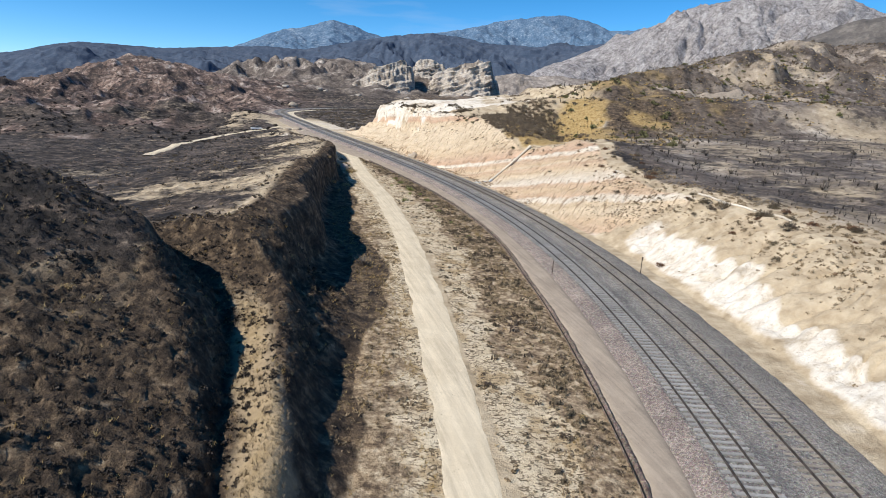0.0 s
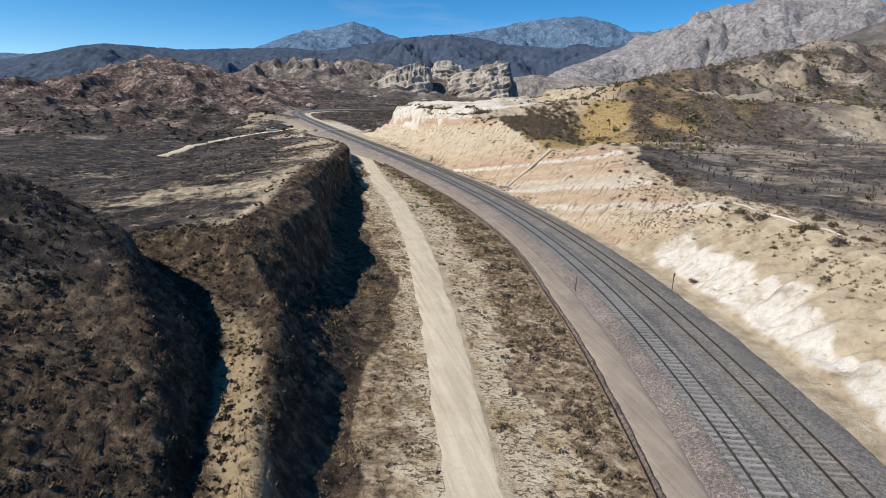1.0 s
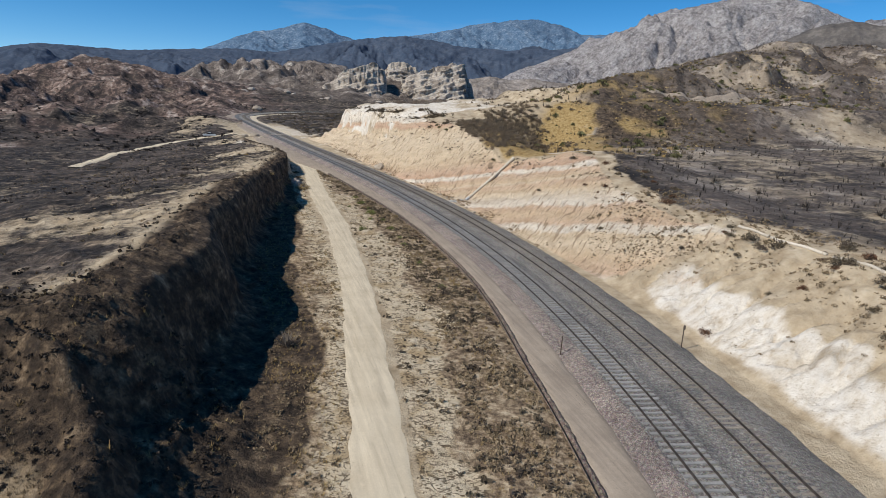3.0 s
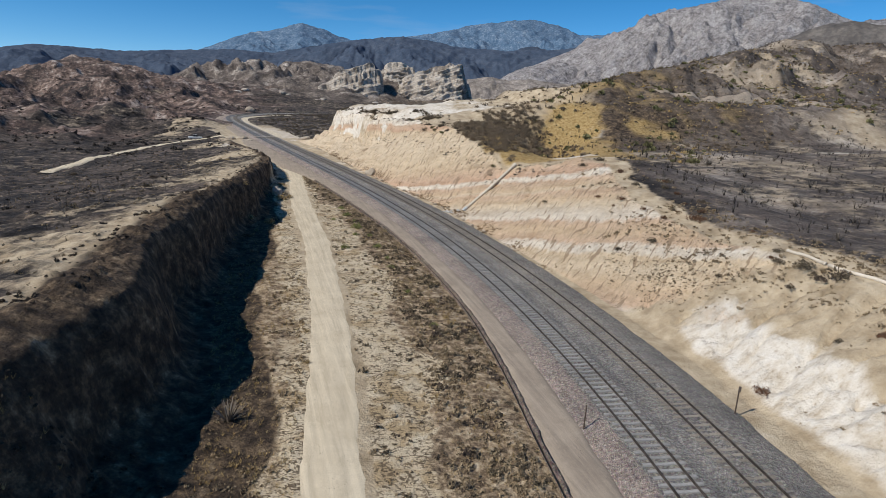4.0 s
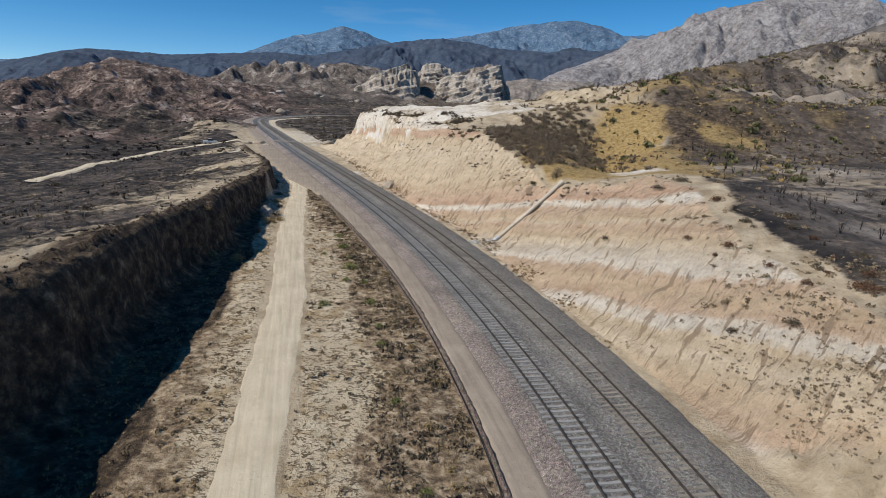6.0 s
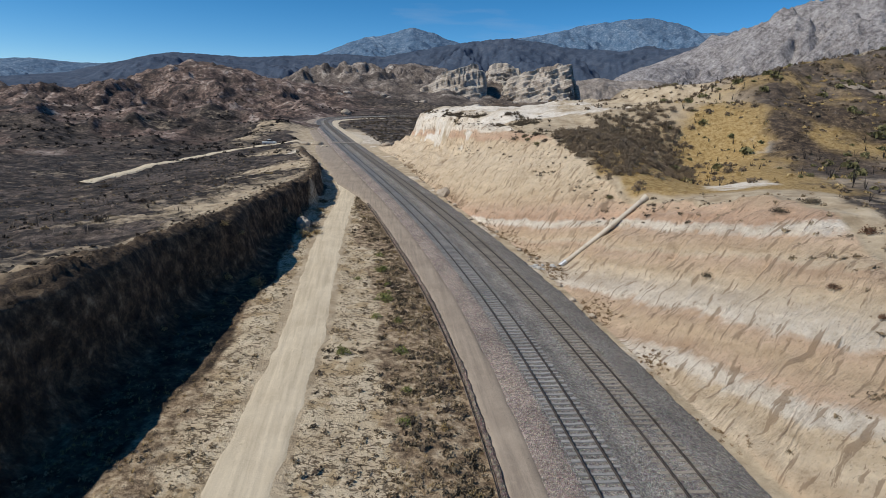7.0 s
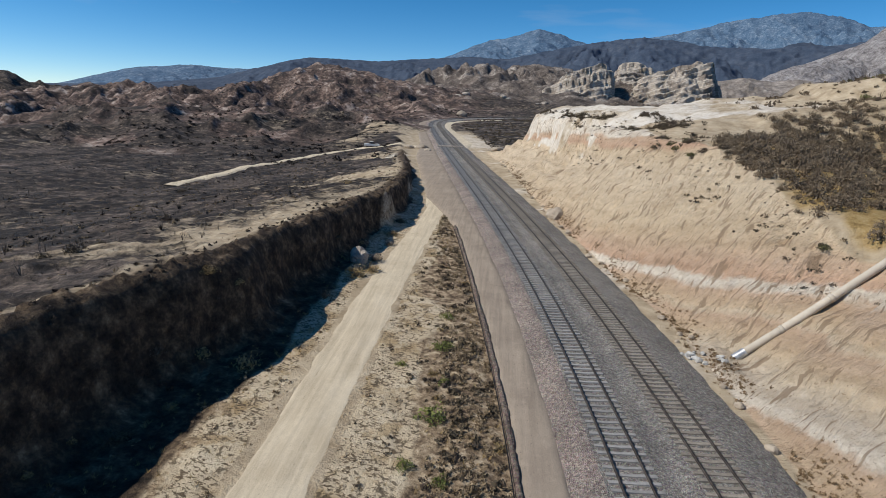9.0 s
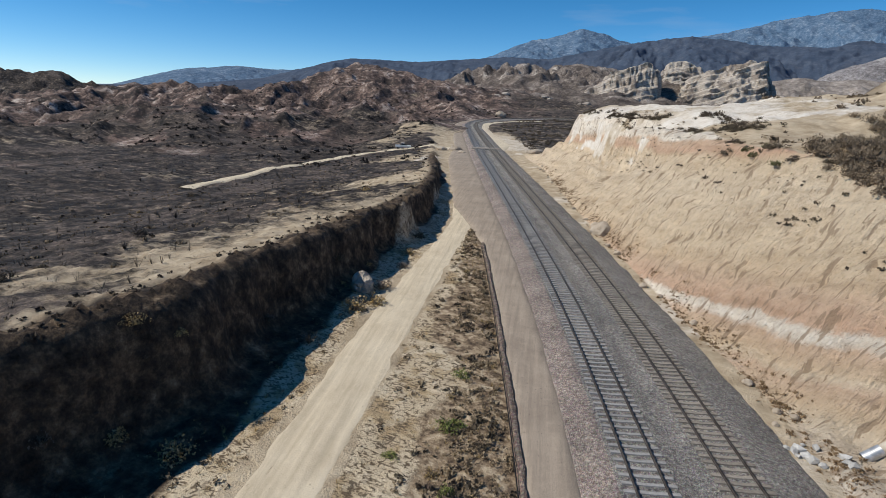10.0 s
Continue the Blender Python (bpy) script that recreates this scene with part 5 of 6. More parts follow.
def pickup(x, y, turn):
    root = tagged(new("pickup_truck"), "white pickup truck parked on the far dirt road", "pickup truck")
    root.matrix_basis = pose(x, y, gz(x, y) + 0.38, 0, 0, turn)
    bm = bmesh.new()
    side = [(-2.7, 0.35), (-2.75, 0.95), (-2.6, 1.05), (0.9, 1.08), (2.3, 1.0), (2.65, 0.85), (2.7, 0.4)]
    rows = [[bm.verts.new((px, w, pz + (-0.04 if abs(w) > 0.9 else 0))) for px, pz in side] for w in (-0.98, -0.9, 0.9, 0.98)]
    for a, b in zip(rows, rows[1:]):
        for i in range(len(side)):
            j = (i + 1) % len(side)
            bm.faces.new((a[i], a[j], b[j], b[i]))
    bm.faces.new(rows[0][::-1])
    bm.faces.new(rows[-1])
    bmesh.ops.recalc_face_normals(bm, faces=bm.faces)
    part("body", bm_mesh("body", bm, M_WHITE), root)
    bm = bmesh.new()
    low, high = [(-0.9, -0.88), (1.25, -0.88), (1.25, 0.88), (-0.9, 0.88)], [(-0.65, -0.72), (0.6, -0.72), (0.6, 0.72), (-0.65, 0.72)]
    a = [bm.verts.new((px, py, 1.06)) for px, py in low]
    b = [bm.verts.new((px, py, 1.72)) for px, py in high]
    for i in range(4):
        bm.faces.new((a[i], a[(i + 1) % 4], b[(i + 1) % 4], b[i]))
    bm.faces.new(b)
    part("cab_window", bm_mesh("cab_window", bm, M_GLASS), root, "dark cab windows")
    r = part("cab_roof", box_mesh("cab_roof", (1.3, 1.5, 0.08), M_WHITE, 0.03), root)
    r.location = (-0.02, 0, 1.75)
    for wx in (-1.7, 1.75):
        for wy in (-0.88, 0.88):
            w = part("wheel", tube("wheel", [(0, -0.13, 0), (0, 0.13, 0)], [0.38, 0.38], M_TYRE, 16), root)
            w.location = (wx, wy, 0.34 - 0.34)
    return root


pickup(-104.5, 269.0, 28)

# ---- boulders ----
M_BOULDER = concrete_material("pale_boulder", (0.36, 0.30, 0.23), (0.56, 0.49, 0.40), 1.2)


def boulder(x, y, size, seed, label, material, tall=0.8):
    bm = bmesh.new()
    bmesh.ops.create_icosphere(bm, subdivisions=3, radius=1.0)
    for v in bm.verts:
        n = noise.fractal(v.co * 1.1 + Vector((seed * 7.3, 0, 0)), 1.0, 2.1, 4)
        v.co *= 1 + 0.28 * n
        v.co.z *= tall
        v.co *= size
    ob = tagged(new("boulder", bm_mesh("boulder", bm, material)), label, "boulder", group="boulders")
    ob.matrix_basis = pose(x, y, gz(x, y) + size * tall * 0.45, 0, 0, seed * 47)
    return ob


boulder(-17.4, 177.5, 1.5, 1, "rounded tan boulder at the foot of the cut", M_BOULDER)
boulder(-19.0, 181.0, 0.8, 2, "small tan boulder at the foot of the cut", M_BOULDER)
boulder(-31.6, 139.6, 1.05, 3, "grey-brown rock standing at the bank's foot", M_SAND, 1.2)
boulder(-164, 512, 4.2, 4, "large white boulder on the far flat", M_BOULDER, 0.7)
for i in range(26):
    r = random.Random(i)
    yb = r.uniform(100, 250)
    boulder(float(cliff_foot(yb)) - r.uniform(-0.3, 1.6), yb, r.uniform(0.16, 0.42), 10 + i, "fallen tan stone at the foot of the cut", M_BOULDER)
for i, (bx, by, bs) in enumerate(((-84, 268, 2.0), (-88, 266, 1.6), (-79, 262, 1.3), (-57, 268, 1.6), (-59, 272, 1.1), (-54, 275, 1.4), (-62, 277, 0.9))):
    boulder(bx, by, bs, 60 + i, "pale rounded rock beside the crossing", M_BOULDER, 0.55)
for i in range(9):
    r = random.Random(300 + i)
    ab, db = r.uniform(-24, -7), r.uniform(560, 700)
    boulder(HUB[0] + db * math.sin(radians(ab)), HUB[1] + db * math.cos(radians(ab)), r.uniform(2.5, 5.5), 80 + i, "large weathered boulder before the outcrops", M_SAND, 0.5)


# ---- plants ----
def leaf_material(name, dark, lite, extra=None):
    n = Nodes(name, 0.9)
    col = n.mix(n.island(), dark, lite)
    if extra:
        col = n.mix(n.band(n.noise(0.35, 3), 0.45, 0.65), col, extra)
    col = n.mix(n.math("MULTIPLY", n.random(), 0.4), col, tuple(c * 0.6 for c in dark))
    return n.done(col)


M_DRY = leaf_material("dry_leaf", (0.16, 0.118, 0.074), (0.36, 0.285, 0.19))
M_BRUSH = leaf_material("brush_leaf", (0.075, 0.06, 0.043), (0.19, 0.155, 0.105), (0.10, 0.075, 0.06))
M_THICKET = leaf_material("thicket", (0.15, 0.115, 0.082), (0.22, 0.172, 0.12))
M_OLIVE = leaf_material("olive_leaf", (0.10, 0.10, 0.045), (0.24, 0.22, 0.11))
M_GREEN = leaf_material("green_leaf", (0.12, 0.15, 0.04), (0.30, 0.32, 0.11))
M_STRAW = leaf_material("straw", (0.30, 0.21, 0.09), (0.50, 0.40, 0.22), (0.36, 0.25, 0.10))
M_CHAR = leaf_material("charred_twig", (0.014, 0.013, 0.013), (0.055, 0.046, 0.04))
M_RUSSET = leaf_material("russet_leaf", (0.10, 0.05, 0.03), (0.20, 0.115, 0.07))
M_DRYRED = leaf_material("dry_red_weed", (0.19, 0.125, 0.07), (0.38, 0.27, 0.16))
M_SCORCH = leaf_material("scorched_leaf", (0.03, 0.025, 0.022), (0.125, 0.10, 0.08))
M_TWIG = leaf_material("grey_twig", (0.10, 0.085, 0.07), (0.22, 0.19, 0.16))


def dome(n, leaf, seed, flat=0.7, hollow=0.35):
    """Leaf clumps filling an uneven dome of radius 1."""
    r = np.random.RandomState(seed)
    a, c = r.rand(n) * 2 * np.pi, r.rand(n) ** 0.8
    lobes = 1 + 0.28 * np.sin(a * 3 + seed) + 0.18 * np.sin(a * 5 + 2 * seed)
    rad = (hollow + (1 - hollow) * r.rand(n) ** 0.45) * lobes * 0.82
    s = np.sqrt(1 - c * c)
    p = np.stack([rad * s * np.cos(a), rad * s * np.sin(a), rad * c * flat + 0.05], -1)
    return clumps(p, leaf, r)


def clumps(p, leaf, r):
    n = len(p)
    t = r.randn(n, 3)
    t /= np.linalg.norm(t, axis=1, keepdims=True)
    b = np.cross(t, r.randn(n, 3))
    b /= np.linalg.norm(b, axis=1, keepdims=True)
    s = leaf * (0.55 + 0.9 * r.rand(n, 1))
    v = np.stack([p - t * s - b * s * 0.5, p + t * s * 0.7 - b * s * 0.6, p + t * s + b * s * 0.5, p - t * s * 0.6 + b * s * 0.6], 1)
    return v.reshape(-1, 3), np.arange(n * 4).reshape(-1, 4)


def blades(n, wide, seed, spread=0.7, tall=1.0, kink=0.25):
    """Thin blades or twigs that fan out from the root."""
    r = np.random.RandomState(seed)
    a = r.rand(n) * 2 * np.pi
    out, up = spread * r.rand(n) ** 0.6, tall * (0.45 + 0.55 * r.rand(n))
    w = wide * (0.6 + 0.8 * r.rand(n))
    root = np.stack([np.cos(a) * out * 0.15, np.sin(a) * out * 0.15, np.zeros(n)], -1)
    tip = np.stack([np.cos(a) * out + r.randn(n) * kink * 0.3, np.sin(a) * out + r.randn(n) * kink * 0.3, up], -1)
    side = np.stack([-np.sin(a), np.cos(a), np.zeros(n)], -1) * w[:, None]
    v = np.stack([root - side, root + side, tip + side * 0.35, tip - side * 0.35], 1)
    return v.reshape(-1, 3), np.arange(n * 4).reshape(-1, 4)


def fused(*pieces):
    vs, fs, k = [], [], 0
    for v, f in pieces:
        vs.append(v)
        fs.append(f + k)
        k += len(v)
    return np.concatenate(vs), np.concatenate(fs)


def field(name, label, category, protos, x, y, size, material, seed, sink=0.03, squash=None):
    """Very many small plants as one joined mesh."""
    r = np.random.RandomState(seed)
    z = ground_z(x, y) - sink
    pick = r.randint(0, len(protos), len(x))
    turn = r.rand(len(x)) * 2 * np.pi
    tall = 0.7 + 0.6 * r.rand(len(x))
    vs, fs, k = [], [], 0
    for i, (v, f) in enumerate(protos):
        m = pick == i
        if not m.any():
            continue
        c, s = np.cos(turn[m])[:, None], np.sin(turn[m])[:, None]
        sz = size[m][:, None]
        X = x[m][:, None] + (v[:, 0] * c - v[:, 1] * s) * sz
        Y = y[m][:, None] + (v[:, 0] * s + v[:, 1] * c) * sz
        Z = z[m][:, None] + v[:, 2] * sz * tall[m][:, None]
        vs.append(np.stack([X, Y, Z], -1).reshape(-1, 3))
        fs.append((f[None] + (np.arange(m.sum()) * len(v))[:, None, None]).reshape(-1, 4) + k)
        k += m.sum() * len(v)
    me = mesh_from(name, np.concatenate(vs), np.concatenate(fs), material)
    return tagged(new(name, me), label, category, kind="stuff")


def spread(n, x0, x1, y0, y1, accept, seed, clump=0.0, csize=6.0):
    """Random places in a box that pass the test (a chance for each)."""
    r = np.random.RandomState(seed)
    xs, ys = [], []
    got = 0
    for _ in range(60):
        x, y = r.uniform(x0, x1, n * 2), r.uniform(y0, y1, n * 2)
        p = accept(x, y)
        if clump:
            p = p * np.clip(0.5 + clump * fbm(x, y, csize, 3), 0, 1)
        ok = r.rand(n * 2) < p
        xs.append(x[ok])
        ys.append(y[ok])
        got += ok.sum()
        if got >= n:
            break
    return np.concatenate(xs)[:n], np.concatenate(ys)[:n]


def off_track(x, y):
    return (x - track_x(y)) / np.sqrt(1 + track_slope(y) ** 2)


TUFT = [blades(12, 0.035, i, 0.8, 0.9) for i in range(4)]
WEED = [fused(dome(18, 0.24, 20 + i, 0.8), blades(6, 0.03, i, 0.7, 1.0)) for i in range(4)]
SCRUB = [fused(dome(26, 0.26, 40 + i, 0.75), blades(8, 0.04, i, 0.8, 1.0)) for i in range(4)]
STUB = [blades(7, 0.03, 60 + i, 0.45, 1.0) for i in range(4)]


def verge_right(x, y):
    d, rx = off_track(x, y), x - road_mid(y)
    return ((d < kerb_d(y) - 0.45) & (rx > road_half(y) + 0.2)) * (0.10 + 0.90 * sstep(-1.2, 1.0, d - weed_d(y)))


def verge_left(x, y):
    rx = x - road_mid(y)
    return ((rx < -road_half(y) - 0.3) & (x > bank_foot(y) - 1.0)) * (0.2 + 0.5 * sstep(100, 70, y))


x, y = spread(3600, -40, 16, 15, 172, verge_right, 1, 1.3, 5)
field("verge_weeds", "dry brown weeds on the verge", "weeds", WEED, x, y, 0.13 + 0.22 * rng.rand(len(x)) ** 2, M_DRY, 1)
x, y = spread(1700, -40, 16, 15, 172, verge_right, 2, 1.5, 4)
field("verge_scrub", "low dark scrub on the verge", "weeds", WEED, x, y, 0.14 + 0.30 * rng.rand(len(x)) ** 2, M_BRUSH, 2)
x, y = spread(2600, -40, 10, 15, 165, lambda a, b: np.maximum(verge_left(a, b), 0.35 * verge_right(a, b)), 3, 1.2, 6)
field("verge_straw", "tufts of dry straw grass beside the road", "grass", TUFT, x, y, 0.14 + 0.2 * rng.rand(len(x)), M_STRAW, 3)
x, y = spread(1500, -40, 10, 15, 165, verge_left, 4, 1.4, 5)
field("verge_litter", "low dry weeds beside the bank", "weeds", WEED, x, y, 0.1 + 0.2 * rng.rand(len(x)) ** 2, M_DRY, 4)


def on_bank(x, y):
    return ((x < bank_foot(y) - 0.3) & (x > bank_top(y) - 3.5)) * (1 - 0.9 * sstep(44, 56, y) * (x > bank_top(y) + 0.8))


def near_mound(x, y):
    return ((x < bank_foot(y) - 0.5) & (y < 50)) * 1.0


x, y = spread(4200, -55, -8, 2, 225, lambda a, b: np.maximum(on_bank(a, b) * 0.7, near_mound(a, b)), 5, 1.0, 5)
field("bank_scrub", "scorched brown scrub on the bank", "scrub", SCRUB, x, y, 0.10 + 0.22 * rng.rand(len(x)) ** 2, M_SCORCH, 5)
x, y = spread(4200, -48, -8, 2, 60, near_mound, 6, 1.0, 4)
field("mound_scrub", "grey burned scrub on the near mound", "scrub", SCRUB, x, y, 0.09 + 0.2 * rng.rand(len(x)) ** 2, M_SCORCH, 6)
x, y = spread(900, -48, -8, 6, 60, near_mound, 7, 1.2, 4)
field("mound_straw", "dry straw tufts on the near mound", "grass", TUFT, x, y, 0.15 + 0.25 * rng.rand(len(x)), M_STRAW, 7)


x, y = spread(1500, -18, -3, 4, 40, lambda a, b: np.exp(-((a - gully_x(b) - 2.2) / 1.7) ** 4), 44, 0.8, 3)
field("gully_straw", "matted straw grass on the floor of the gully", "grass", TUFT, x, y, 0.12 + 0.2 * rng.rand(len(x)), M_DRY, 44)


def bench(x, y):
    return (x < bank_top(y) - 1.5) * (y > 46) * 1.0


x, y = spread(4200, -170, -20, 50, 300, lambda a, b: bench(a, b) * (0.25 + 0.75 * sstep(-35, -60, a)), 8, 1.3, 12)
field("bench_char", "charred scrub stubs on the burned flat", "burned scrub", STUB + WEED[:2], x, y, 0.13 + 0.32 * rng.rand(len(x)) ** 2, M_CHAR, 8)
x, y = spread(2200, -190, -34, 80, 300, lambda a, b: bench(a, b) * (off_track(a, b) < -30), 45, 1.5, 16)
field("bench_sticks", "burned standing shrub stems on the charred flat", "burned scrub", STUB, x, y, 0.3 + 0.7 * rng.rand(len(x)) ** 2, M_TWIG, 45)
x, y = spread(1600, -120, -20, 50, 260, bench, 9, 1.2, 9)
field("bench_straw", "dry weeds on the burned flat", "weeds", WEED, x, y, 0.15 + 0.3 * rng.rand(len(x)) ** 2, M_DRY, 9)
x, y = spread(2600, -420, -60, 230, 560, lambda a, b: (off_track(a, b) < -16) * 1.0, 10, 1.4, 30)
field("hill_char", "charred scrub on the far hills", "burned scrub", WEED, x, y, 0.5 + 1.0 * rng.rand(len(x)) ** 2, M_CHAR, 10)


def right_top(x, y):
    return (x > cliff_top(y) + 2) * 1.0


def burned_flat(x, y):
    return (x > cliff_top(y) + 6) * (y < np.interp(x, [20, 45, 95, 200, 400], [112, 134, 176, 228, 300])) * 1.0


def right_hill(x, y):
    return (x > cliff_top(y) + 3) * ((x > 30) | (y < 186)) * sstep(-6, 10, y - np.interp(x, [20, 45, 95, 200, 400], [150, 134, 176, 228, 300]))


x, y = spread(2200, 30, 190, 60, 230, burned_flat, 11, 1.2, 14)
field("flat_char", "charred stubs on the burned ground above the cutting", "burned scrub", STUB, x, y, 0.35 + 0.8 * rng.rand(len(x)) ** 2, M_CHAR, 11)
x, y = spread(1500, 30, 190, 60, 230, burned_flat, 12, 1.2, 10)
field("flat_weeds", "grey dry weeds on the burned ground", "weeds", WEED, x, y, 0.15 + 0.3 * rng.rand(len(x)), M_TWIG, 12)
x, y = spread(6500, 0, 300, 130, 420, right_hill, 13, 1.2, 16)
field("hill_scrub", "dry brown scrub on the hillside", "scrub", SCRUB, x, y, 0.3 + 0.7 * rng.rand(len(x)) ** 2, M_THICKET, 13)
x, y = spread(2400, 20, 260, 130, 380, right_hill, 14, 1.4, 20)
field("hill_sticks", "burned standing twigs on the hillside", "burned scrub", STUB, x, y, 0.6 + 1.0 * rng.rand(len(x)), M_CHAR, 14)
x, y = spread(1500, 10, 200, 132, 300, right_hill, 15, 1.4, 18)
field("hill_straw", "pale dry grass tufts on the hillside", "grass", WEED, x, y, 0.2 + 0.5 * rng.rand(len(x)), M_STRAW, 15)


x, y = spread(1600, -30, 130, 205, 340, lambda a, b: sstep(14, 26, a - cliff_top(b) - 0.3 * (b - 190)) * 1.0, 46, 1.3, 14)
field("ridge_scrub", "brown scrub on the flat rise behind the white sandstone", "scrub", WEED, x, y, 0.35 + 0.7 * rng.rand(len(x)) ** 2, M_THICKET, 46)


def cut_slope(x, y):
    f, t = cliff_foot(y), cliff_top(y)
    k = (x - f) / np.maximum(t - f, 3)
    return ((k > 0.02) & (x < t + 9)) * (0.04 + 0.96 * sstep(0.55, 1.05, k)) * (0.25 + 0.75 * sstep(135, 95, y))


x, y = spread(750, -45, 56, 30, 250, cut_slope, 16, 1.4, 8)
field("slope_scrub", "small dry scrub on the cut slope", "scrub", WEED, x, y, 0.12 + 0.3 * rng.rand(len(x)) ** 2, M_DRY, 16)
x, y = spread(2400, 20, 58, 28, 96, lambda a, b: ((a > cliff_foot(b) + 0.3 * (cliff_top(b) - cliff_foot(b))) & (a < cliff_top(b) + 8)) * (0.15 + 0.85 * sstep(0.45, 0.8, (a - cliff_foot(b)) / (cliff_top(b) - cliff_foot(b)))), 43, 1.6, 6)
field("white_slope_scrub", "brown dry scrub on the white near slope", "scrub", WEED, x, y, 0.08 + 0.32 * rng.rand(len(x)) ** 3, M_DRY, 43)
x, y = spread(700, 22, 40, 72, 98, lambda a, b: ((a > cliff_foot(b) + 0.5) & (a < cliff_top(b))) * np.exp(-((b - 85) / 6) ** 2), 30, 1.5, 5)
field("slope_weeds", "olive and brown weeds in the eroded notch of the cut", "weeds", WEED, x, y, 0.06 + 0.15 * rng.rand(len(x)), M_DRY, 30)
x, y = spread(2200, -45, 30, 95, 255, lambda a, b: np.exp(-((a - cliff_foot(b) - 0.1) / 0.9) ** 2), 17, 1.6, 7)
field("foot_weeds", "russet weeds along the foot of the cut", "weeds", WEED, x, y, 0.08 + 0.18 * rng.rand(len(x)) ** 2, M_DRYRED, 17)
x, y = spread(1800, -160, -30, 276, 520, lambda a, b: ((off_track(a, b) > 18) & (off_track(a, b) < 130)) * 1.0, 18, 1.3, 18)
field("plain_scrub", "dark scrub on the flat beyond the crossing", "scrub", WEED, x, y, 0.4 + 0.7 * rng.rand(len(x)) ** 2, M_BRUSH, 18)


x, y = spread(800, 0, 44, 138, 198, lambda a, b: np.exp(-(((a - 16.5 - 0.22 * (b - 167)) / 11) ** 2 + ((b - 168) / 25) ** 2) ** 3) * (a > cliff_top(b) + 0.3), 19)
field("cliff_brush", "dense grey-brown brush between the larger bushes", "scrub", [fused(dome(210, 0.065, 80 + i, 0.8), blades(40, 0.016, i)) for i in range(3)], x, y, 0.5 + 0.8 * rng.rand(len(x)), M_THICKET, 19)
x, y = spread(420, 24, 160, 134, 300, right_hill, 20, 1.5, 20)
field("hill_brush", "scattered dark bushes on the hillside", "scrub", [fused(dome(50, 0.2, 90 + i, 0.8), blades(8, 0.03, i)) for i in range(3)], x, y, 0.5 + 1.0 * rng.rand(len(x)) ** 2, M_OLIVE, 20)


def slab_rim(a, b):
    """A broken line of brush along the lower edge of the white sandstone."""
    off = a - cliff_top(b) - 2.5 - 5.0 * sstep(235, 190, b) - fbm(a, b, 14, 3) * 4
    return np.exp(-(off / 1.6) ** 2) * sstep(262, 250, b)


x, y = spread(420, -45, 20, 184, 262, slab_rim, 41, 1.8, 9)
field("slab_scrub", "dark brush along the edge of the white sandstone", "scrub", [fused(dome(60, 0.11, 95 + i, 0.7), blades(14, 0.02, i)) for i in range(3)], x, y, 0.3 + 0.5 * rng.rand(len(x)), M_BRUSH, 41)
x, y = spread(320, -30, 34, 120, 215, lambda a, b: ((a < cliff_top(b) + 3) & (a > cliff_foot(b) + 0.62 * (cliff_top(b) - cliff_foot(b)))) * 1.0, 42, 1.9, 7)
field("rim_scrub", "small dark scrub dotted on the upper cut face", "scrub", WEED, x, y, 0.12 + 0.3 * rng.rand(len(x)) ** 2, M_BRUSH, 42)


# single bushes
def bush_proto(label, leaf_mat, seed, n=520, leaf=0.058, flat=0.75, twigs=16, hollow=0.35):
    root = new("bush")
    tagged(root, label, "bush")
    v, f = blades(twigs, 0.025, seed, 0.75, 0.85)
    part("branchwork", mesh_from("branchwork", v, f, M_TWIG), root)
    v, f = dome(n, leaf, seed + 100, flat, hollow)
    part("foliage", mesh_from("foliage", v, f, leaf_mat), root)
    return root


def plant(proto, x, y, size, seed, group, label=""):
    r = random.Random(seed)
    m = pose(x, y, gz(x, y) - 0.06 * size, r.uniform(-4, 4), r.uniform(-4, 4), r.uniform(0, 360))
    ob = copy_thing(proto, m)
    ob.scale = (size * r.uniform(0.9, 1.15), size * r.uniform(0.9, 1.15), size * r.uniform(0.8, 1.1))
    tagged(ob, label, group=group)
    return ob


def place_all(proto_list, xs, ys, lo, hi, seed, group):
    r = random.Random(seed)
    for i, (px, py) in enumerate(zip(xs, ys)):
        plant(r.choice(proto_list), float(px), float(py), lo + (hi - lo) * r.random() ** 1.6, seed * 1000 + i, group)


dark = [bush_proto("dark dry bush rooted on the pale cut slope", M_BRUSH, i) for i in range(3)]
russet = [bush_proto("russet dry bush on the cut slope", M_RUSSET, 5 + i) for i in range(2)]
brush = [bush_proto("dense grey-brown brush above the cliff", M_THICKET, 10 + i, 420, 0.055, 0.8, 60) for i in range(3)]
olive = [bush_proto("olive-green living bush on the dry hillside", M_OLIVE, 20 + i, 320, 0.075) for i in range(2)]
green = [bush_proto("yellow-green leafy bush on the verge", M_GREEN, 30 + i, 420, 0.06, 0.95) for i in range(2)]
straw = [bush_proto("straw-coloured dry bush beside the dirt road", M_STRAW, 40 + i, 300, 0.06, 0.9, 40) for i in range(2)]
grey = [bush_proto("grey leafless bush at the bank's foot", M_TWIG, 50 + i, 90, 0.06, 1.0, 80) for i in range(2)]

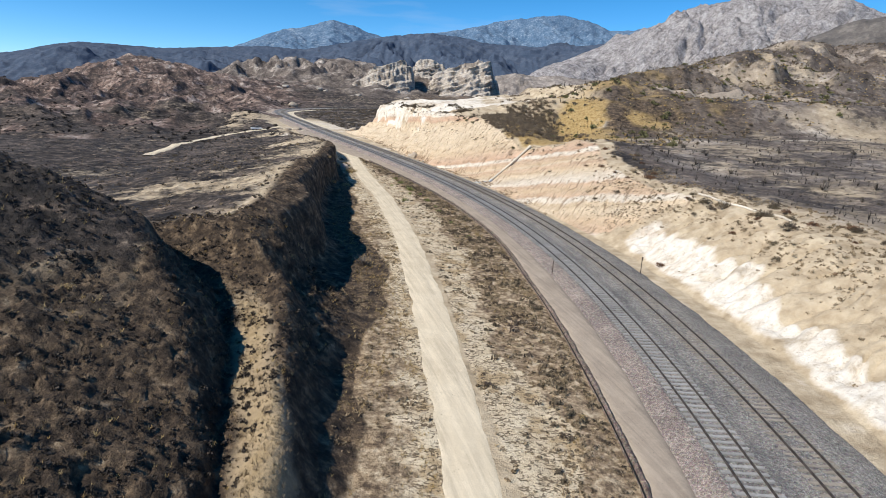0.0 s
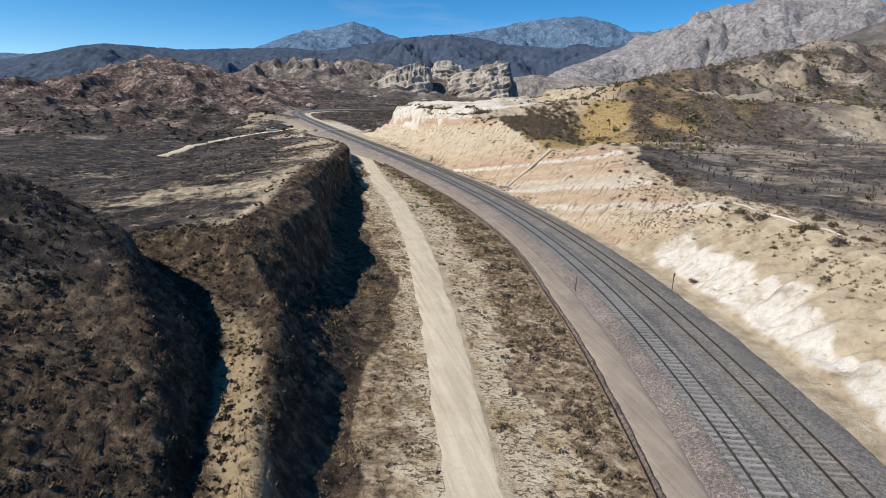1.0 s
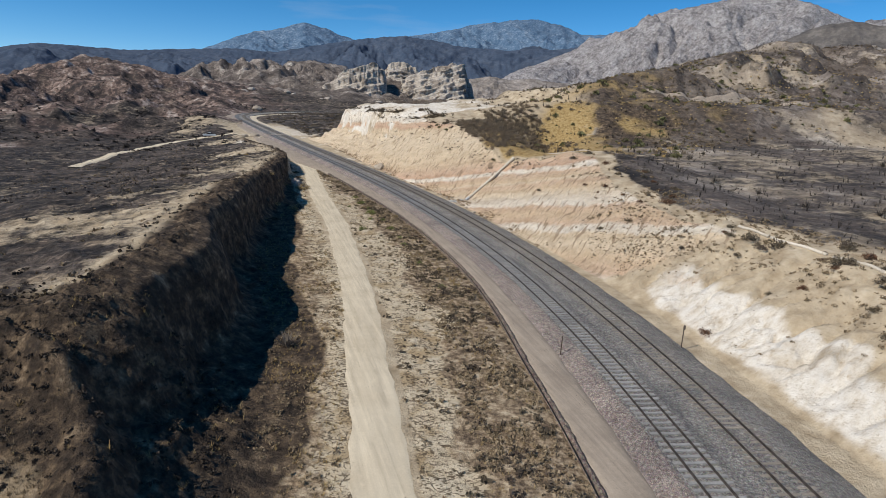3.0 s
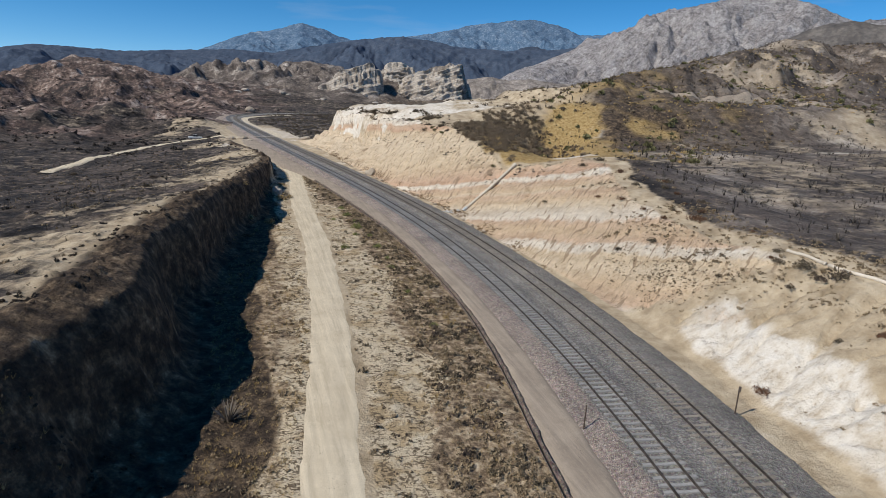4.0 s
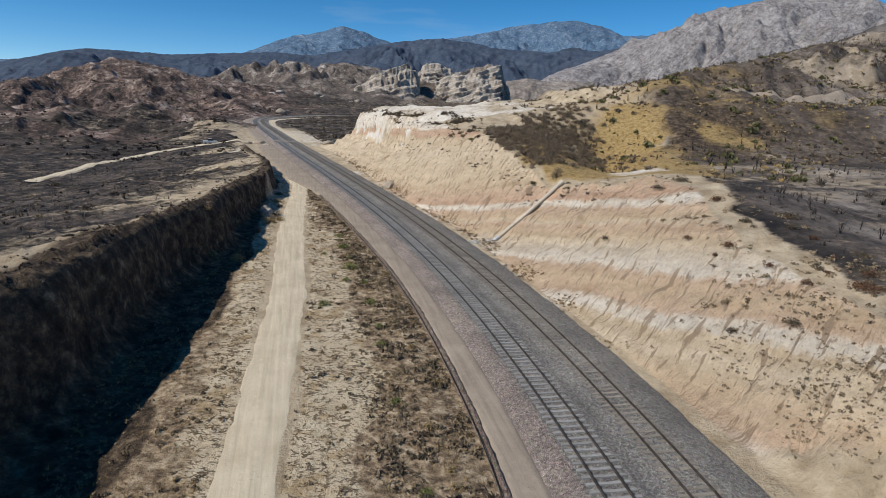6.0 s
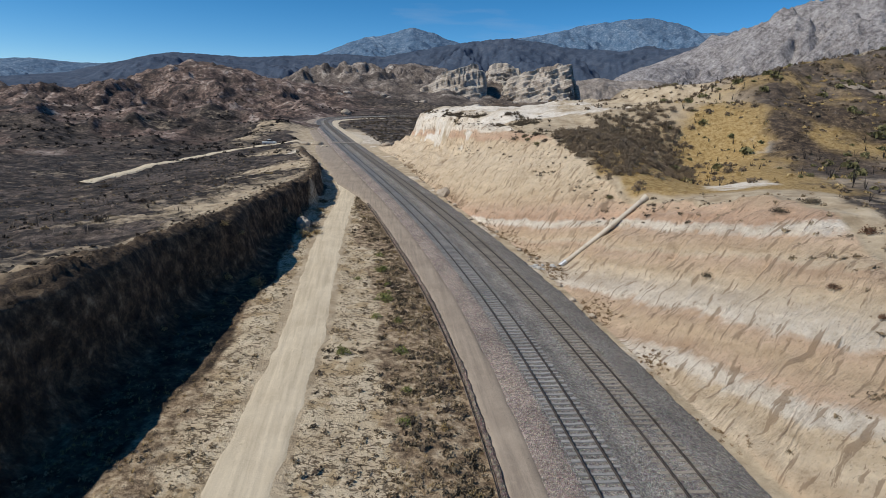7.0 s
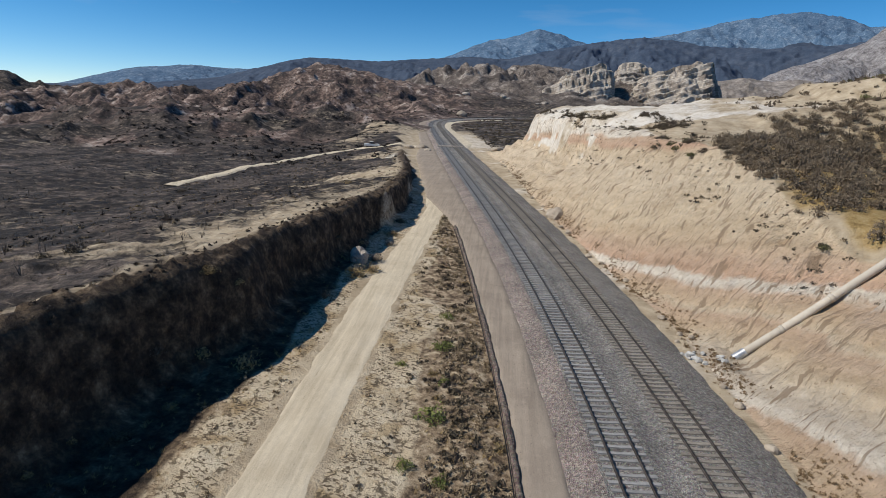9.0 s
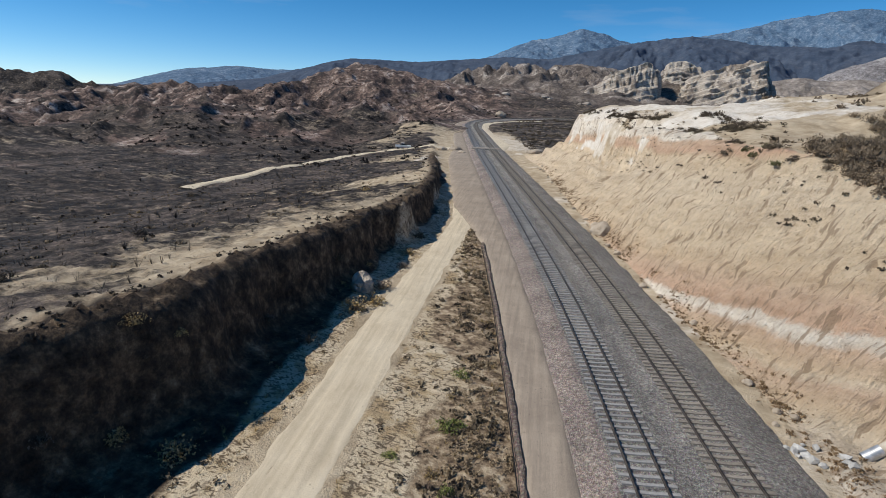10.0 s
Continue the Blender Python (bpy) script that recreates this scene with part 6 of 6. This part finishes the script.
x, y = spread(58, 22, 52, 36, 122, cut_slope, 21, 1.2, 9)
place_all(dark + russet, x, y, 0.35, 1.0, 21, "bushes on the cut slope")
for bx, by, bs in ((36.3, 76.2, 1.1), (36.9, 74.6, 0.9), (38.2, 73.8, 1.3), (34.8, 77.9, 0.7), (26.8, 89, 0.65), (23.6, 91.1, 0.5), (18.4, 113.5, 0.55), (18.9, 125, 0.55), (39.5, 66, 1.1), (40.5, 61, 1.2)):
    plant(dark[0], bx, by, bs, int(bx * 10), "bushes on the cut slope")
x, y = spread(70, 0, 42, 144, 194, lambda a, b: np.exp(-(((a - 17 - 0.22 * (b - 167)) / 10) ** 2 + ((b - 168) / 23) ** 2) ** 3) * (a > cliff_top(b) + 1.0), 22)
place_all(brush, x, y, 0.9, 1.9, 22, "brush above the cliff")
x, y = spread(48, 24, 120, 136, 280, right_hill, 23, 1.3, 18)
place_all(brush + olive + olive, x, y, 0.6, 1.7, 23, "bushes on the hillside")
x, y = spread(30, -12, 30, 128, 260, lambda a, b: ((a > cliff_top(b) - 1.5) & (a < cliff_top(b) + 2.0)) * 1.0, 24, 1.5, 10)
place_all(dark + olive, x, y, 0.35, 0.9, 24, "bushes on the cliff edge")
for bx, by, bs in ((-11.3, 114.3, 1.15), (-14.5, 123.5, 0.95), (-10.9, 101.3, 0.75), (-16.1, 119.7, 0.5), (-10.7, 109.4, 0.55), (-6.5, 103.0, 0.7), (-16.6, 129.5, 0.7), (-3.6, 93.0, 0.6), (-0.9, 84.0, 0.55), (2.2, 75.0, 0.5), (-12.3, 118.5, 0.55)):
    plant(green[int(by) % 2], bx, by, bs, int(by * 7), "green bushes on the verge")
x, y = spread(26, -30, 14, 18, 165, verge_right, 25, 1.4, 6)
place_all(straw + dark, x, y, 0.3, 0.65, 25, "dry bushes on the verge")
for bx, by, bs, p in ((-29.4, 135.2, 1.5, straw[0]), (-28.6, 137.4, 1.1, straw[1]), (-30.4, 141, 1.2, grey[0]), (-28.3, 127.9, 1.0, grey[1]), (-32.4, 148, 1.0, grey[0]), (-25.2, 114.0, 1.1, straw[1]), (-34.5, 153, 0.9, straw[0]), (-37, 160, 0.9, dark[1])):
    plant(p, bx, by, bs, int(-bx * 31), "bushes at the bank's foot")
x, y = spread(20, -38, -10, 20, 190, lambda a, b: ((a < bank_foot(b) - 0.5) & (a > bank_top(b) + 1)) * 1.0, 26, 1.2, 10)
place_all(grey + dark + straw, x, y, 0.3, 0.85, 26, "bushes on the bank")
x, y = spread(10, -110, -40, 90, 230, bench, 27, 1.2, 15)
place_all(straw + dark, x, y, 0.5, 1.3, 27, "bushes on the burned flat")


def burned_tree_proto(seed):
    root = tagged(new("burned_shrub"), "burned leafless shrub standing on scorched ground", "shrub")
    v, f = blades(34, 0.02, seed, 0.6, 1.0, 0.6)
    part("branchwork", mesh_from("branchwork", v, f, M_TWIG), root)
    v, f = blades(7, 0.04, seed + 9, 0.35, 0.7, 0.3)
    part("branchwork", mesh_from("branchwork", v, f, M_CHAR), root)
    return root


burned = [burned_tree_proto(70 + i) for i in range(3)]
x, y = spread(70, 34, 150, 75, 200, burned_flat, 28, 1.0, 18)
place_all(burned, x, y, 0.8, 2.2, 28, "burned shrubs above the cutting")
x, y = spread(60, -150, -45, 80, 260, bench, 29, 1.0, 18)
place_all(burned, x, y, 0.6, 1.3, 29, "burned shrubs on the flat")


def yucca(x, y, size):
    root = tagged(new("yucca"), "pale spiky yucca at the foot of the shaded bank", "yucca")
    v, f = blades(70, 0.035, 5, 1.0, 0.9, 0.1)
    part("leaves", mesh_from("leaves", v, f, M_TWIG), root)
    part("trunk", tube("trunk", [(0, 0, -0.2), (0, 0, 0.18)], [0.14, 0.1], M_TWIG, 8), root)
    root.matrix_basis = pose(x, y, gz(x, y), 0, 0, 20) @ Matrix.Scale(size, 4)
    return root


yucca(-10.4, 57.4, 1.25)

# the first bushes of each kind stand as bushes too
spots = [(37.5, 58, 0.7), (33.5, 66, 0.5), (30.5, 80, 0.5), (27.5, 95, 0.5), (24, 104, 0.5), (16, 168, 1.4), (20, 172, 1.5), (12, 163, 1.3), (48, 165, 1.2), (60, 185, 1.1), (-4.5, 97, 0.5), (-8.5, 109, 0.6),
         (-7.5, 66, 0.4), (-9, 72, 0.4), (-24, 100, 0.5), (-19, 78, 0.5), (62, 118, 1.6), (74, 132, 1.8), (-70, 150, 1.4)]
for i, (ob, (bx, by, bs)) in enumerate(zip(dark + russet + brush + olive + green + straw + grey + burned, spots)):
    ob.matrix_basis = pose(bx, by, gz(bx, by) - 0.05, 0, 0, i * 37)
    ob.scale = (bs, bs, bs)
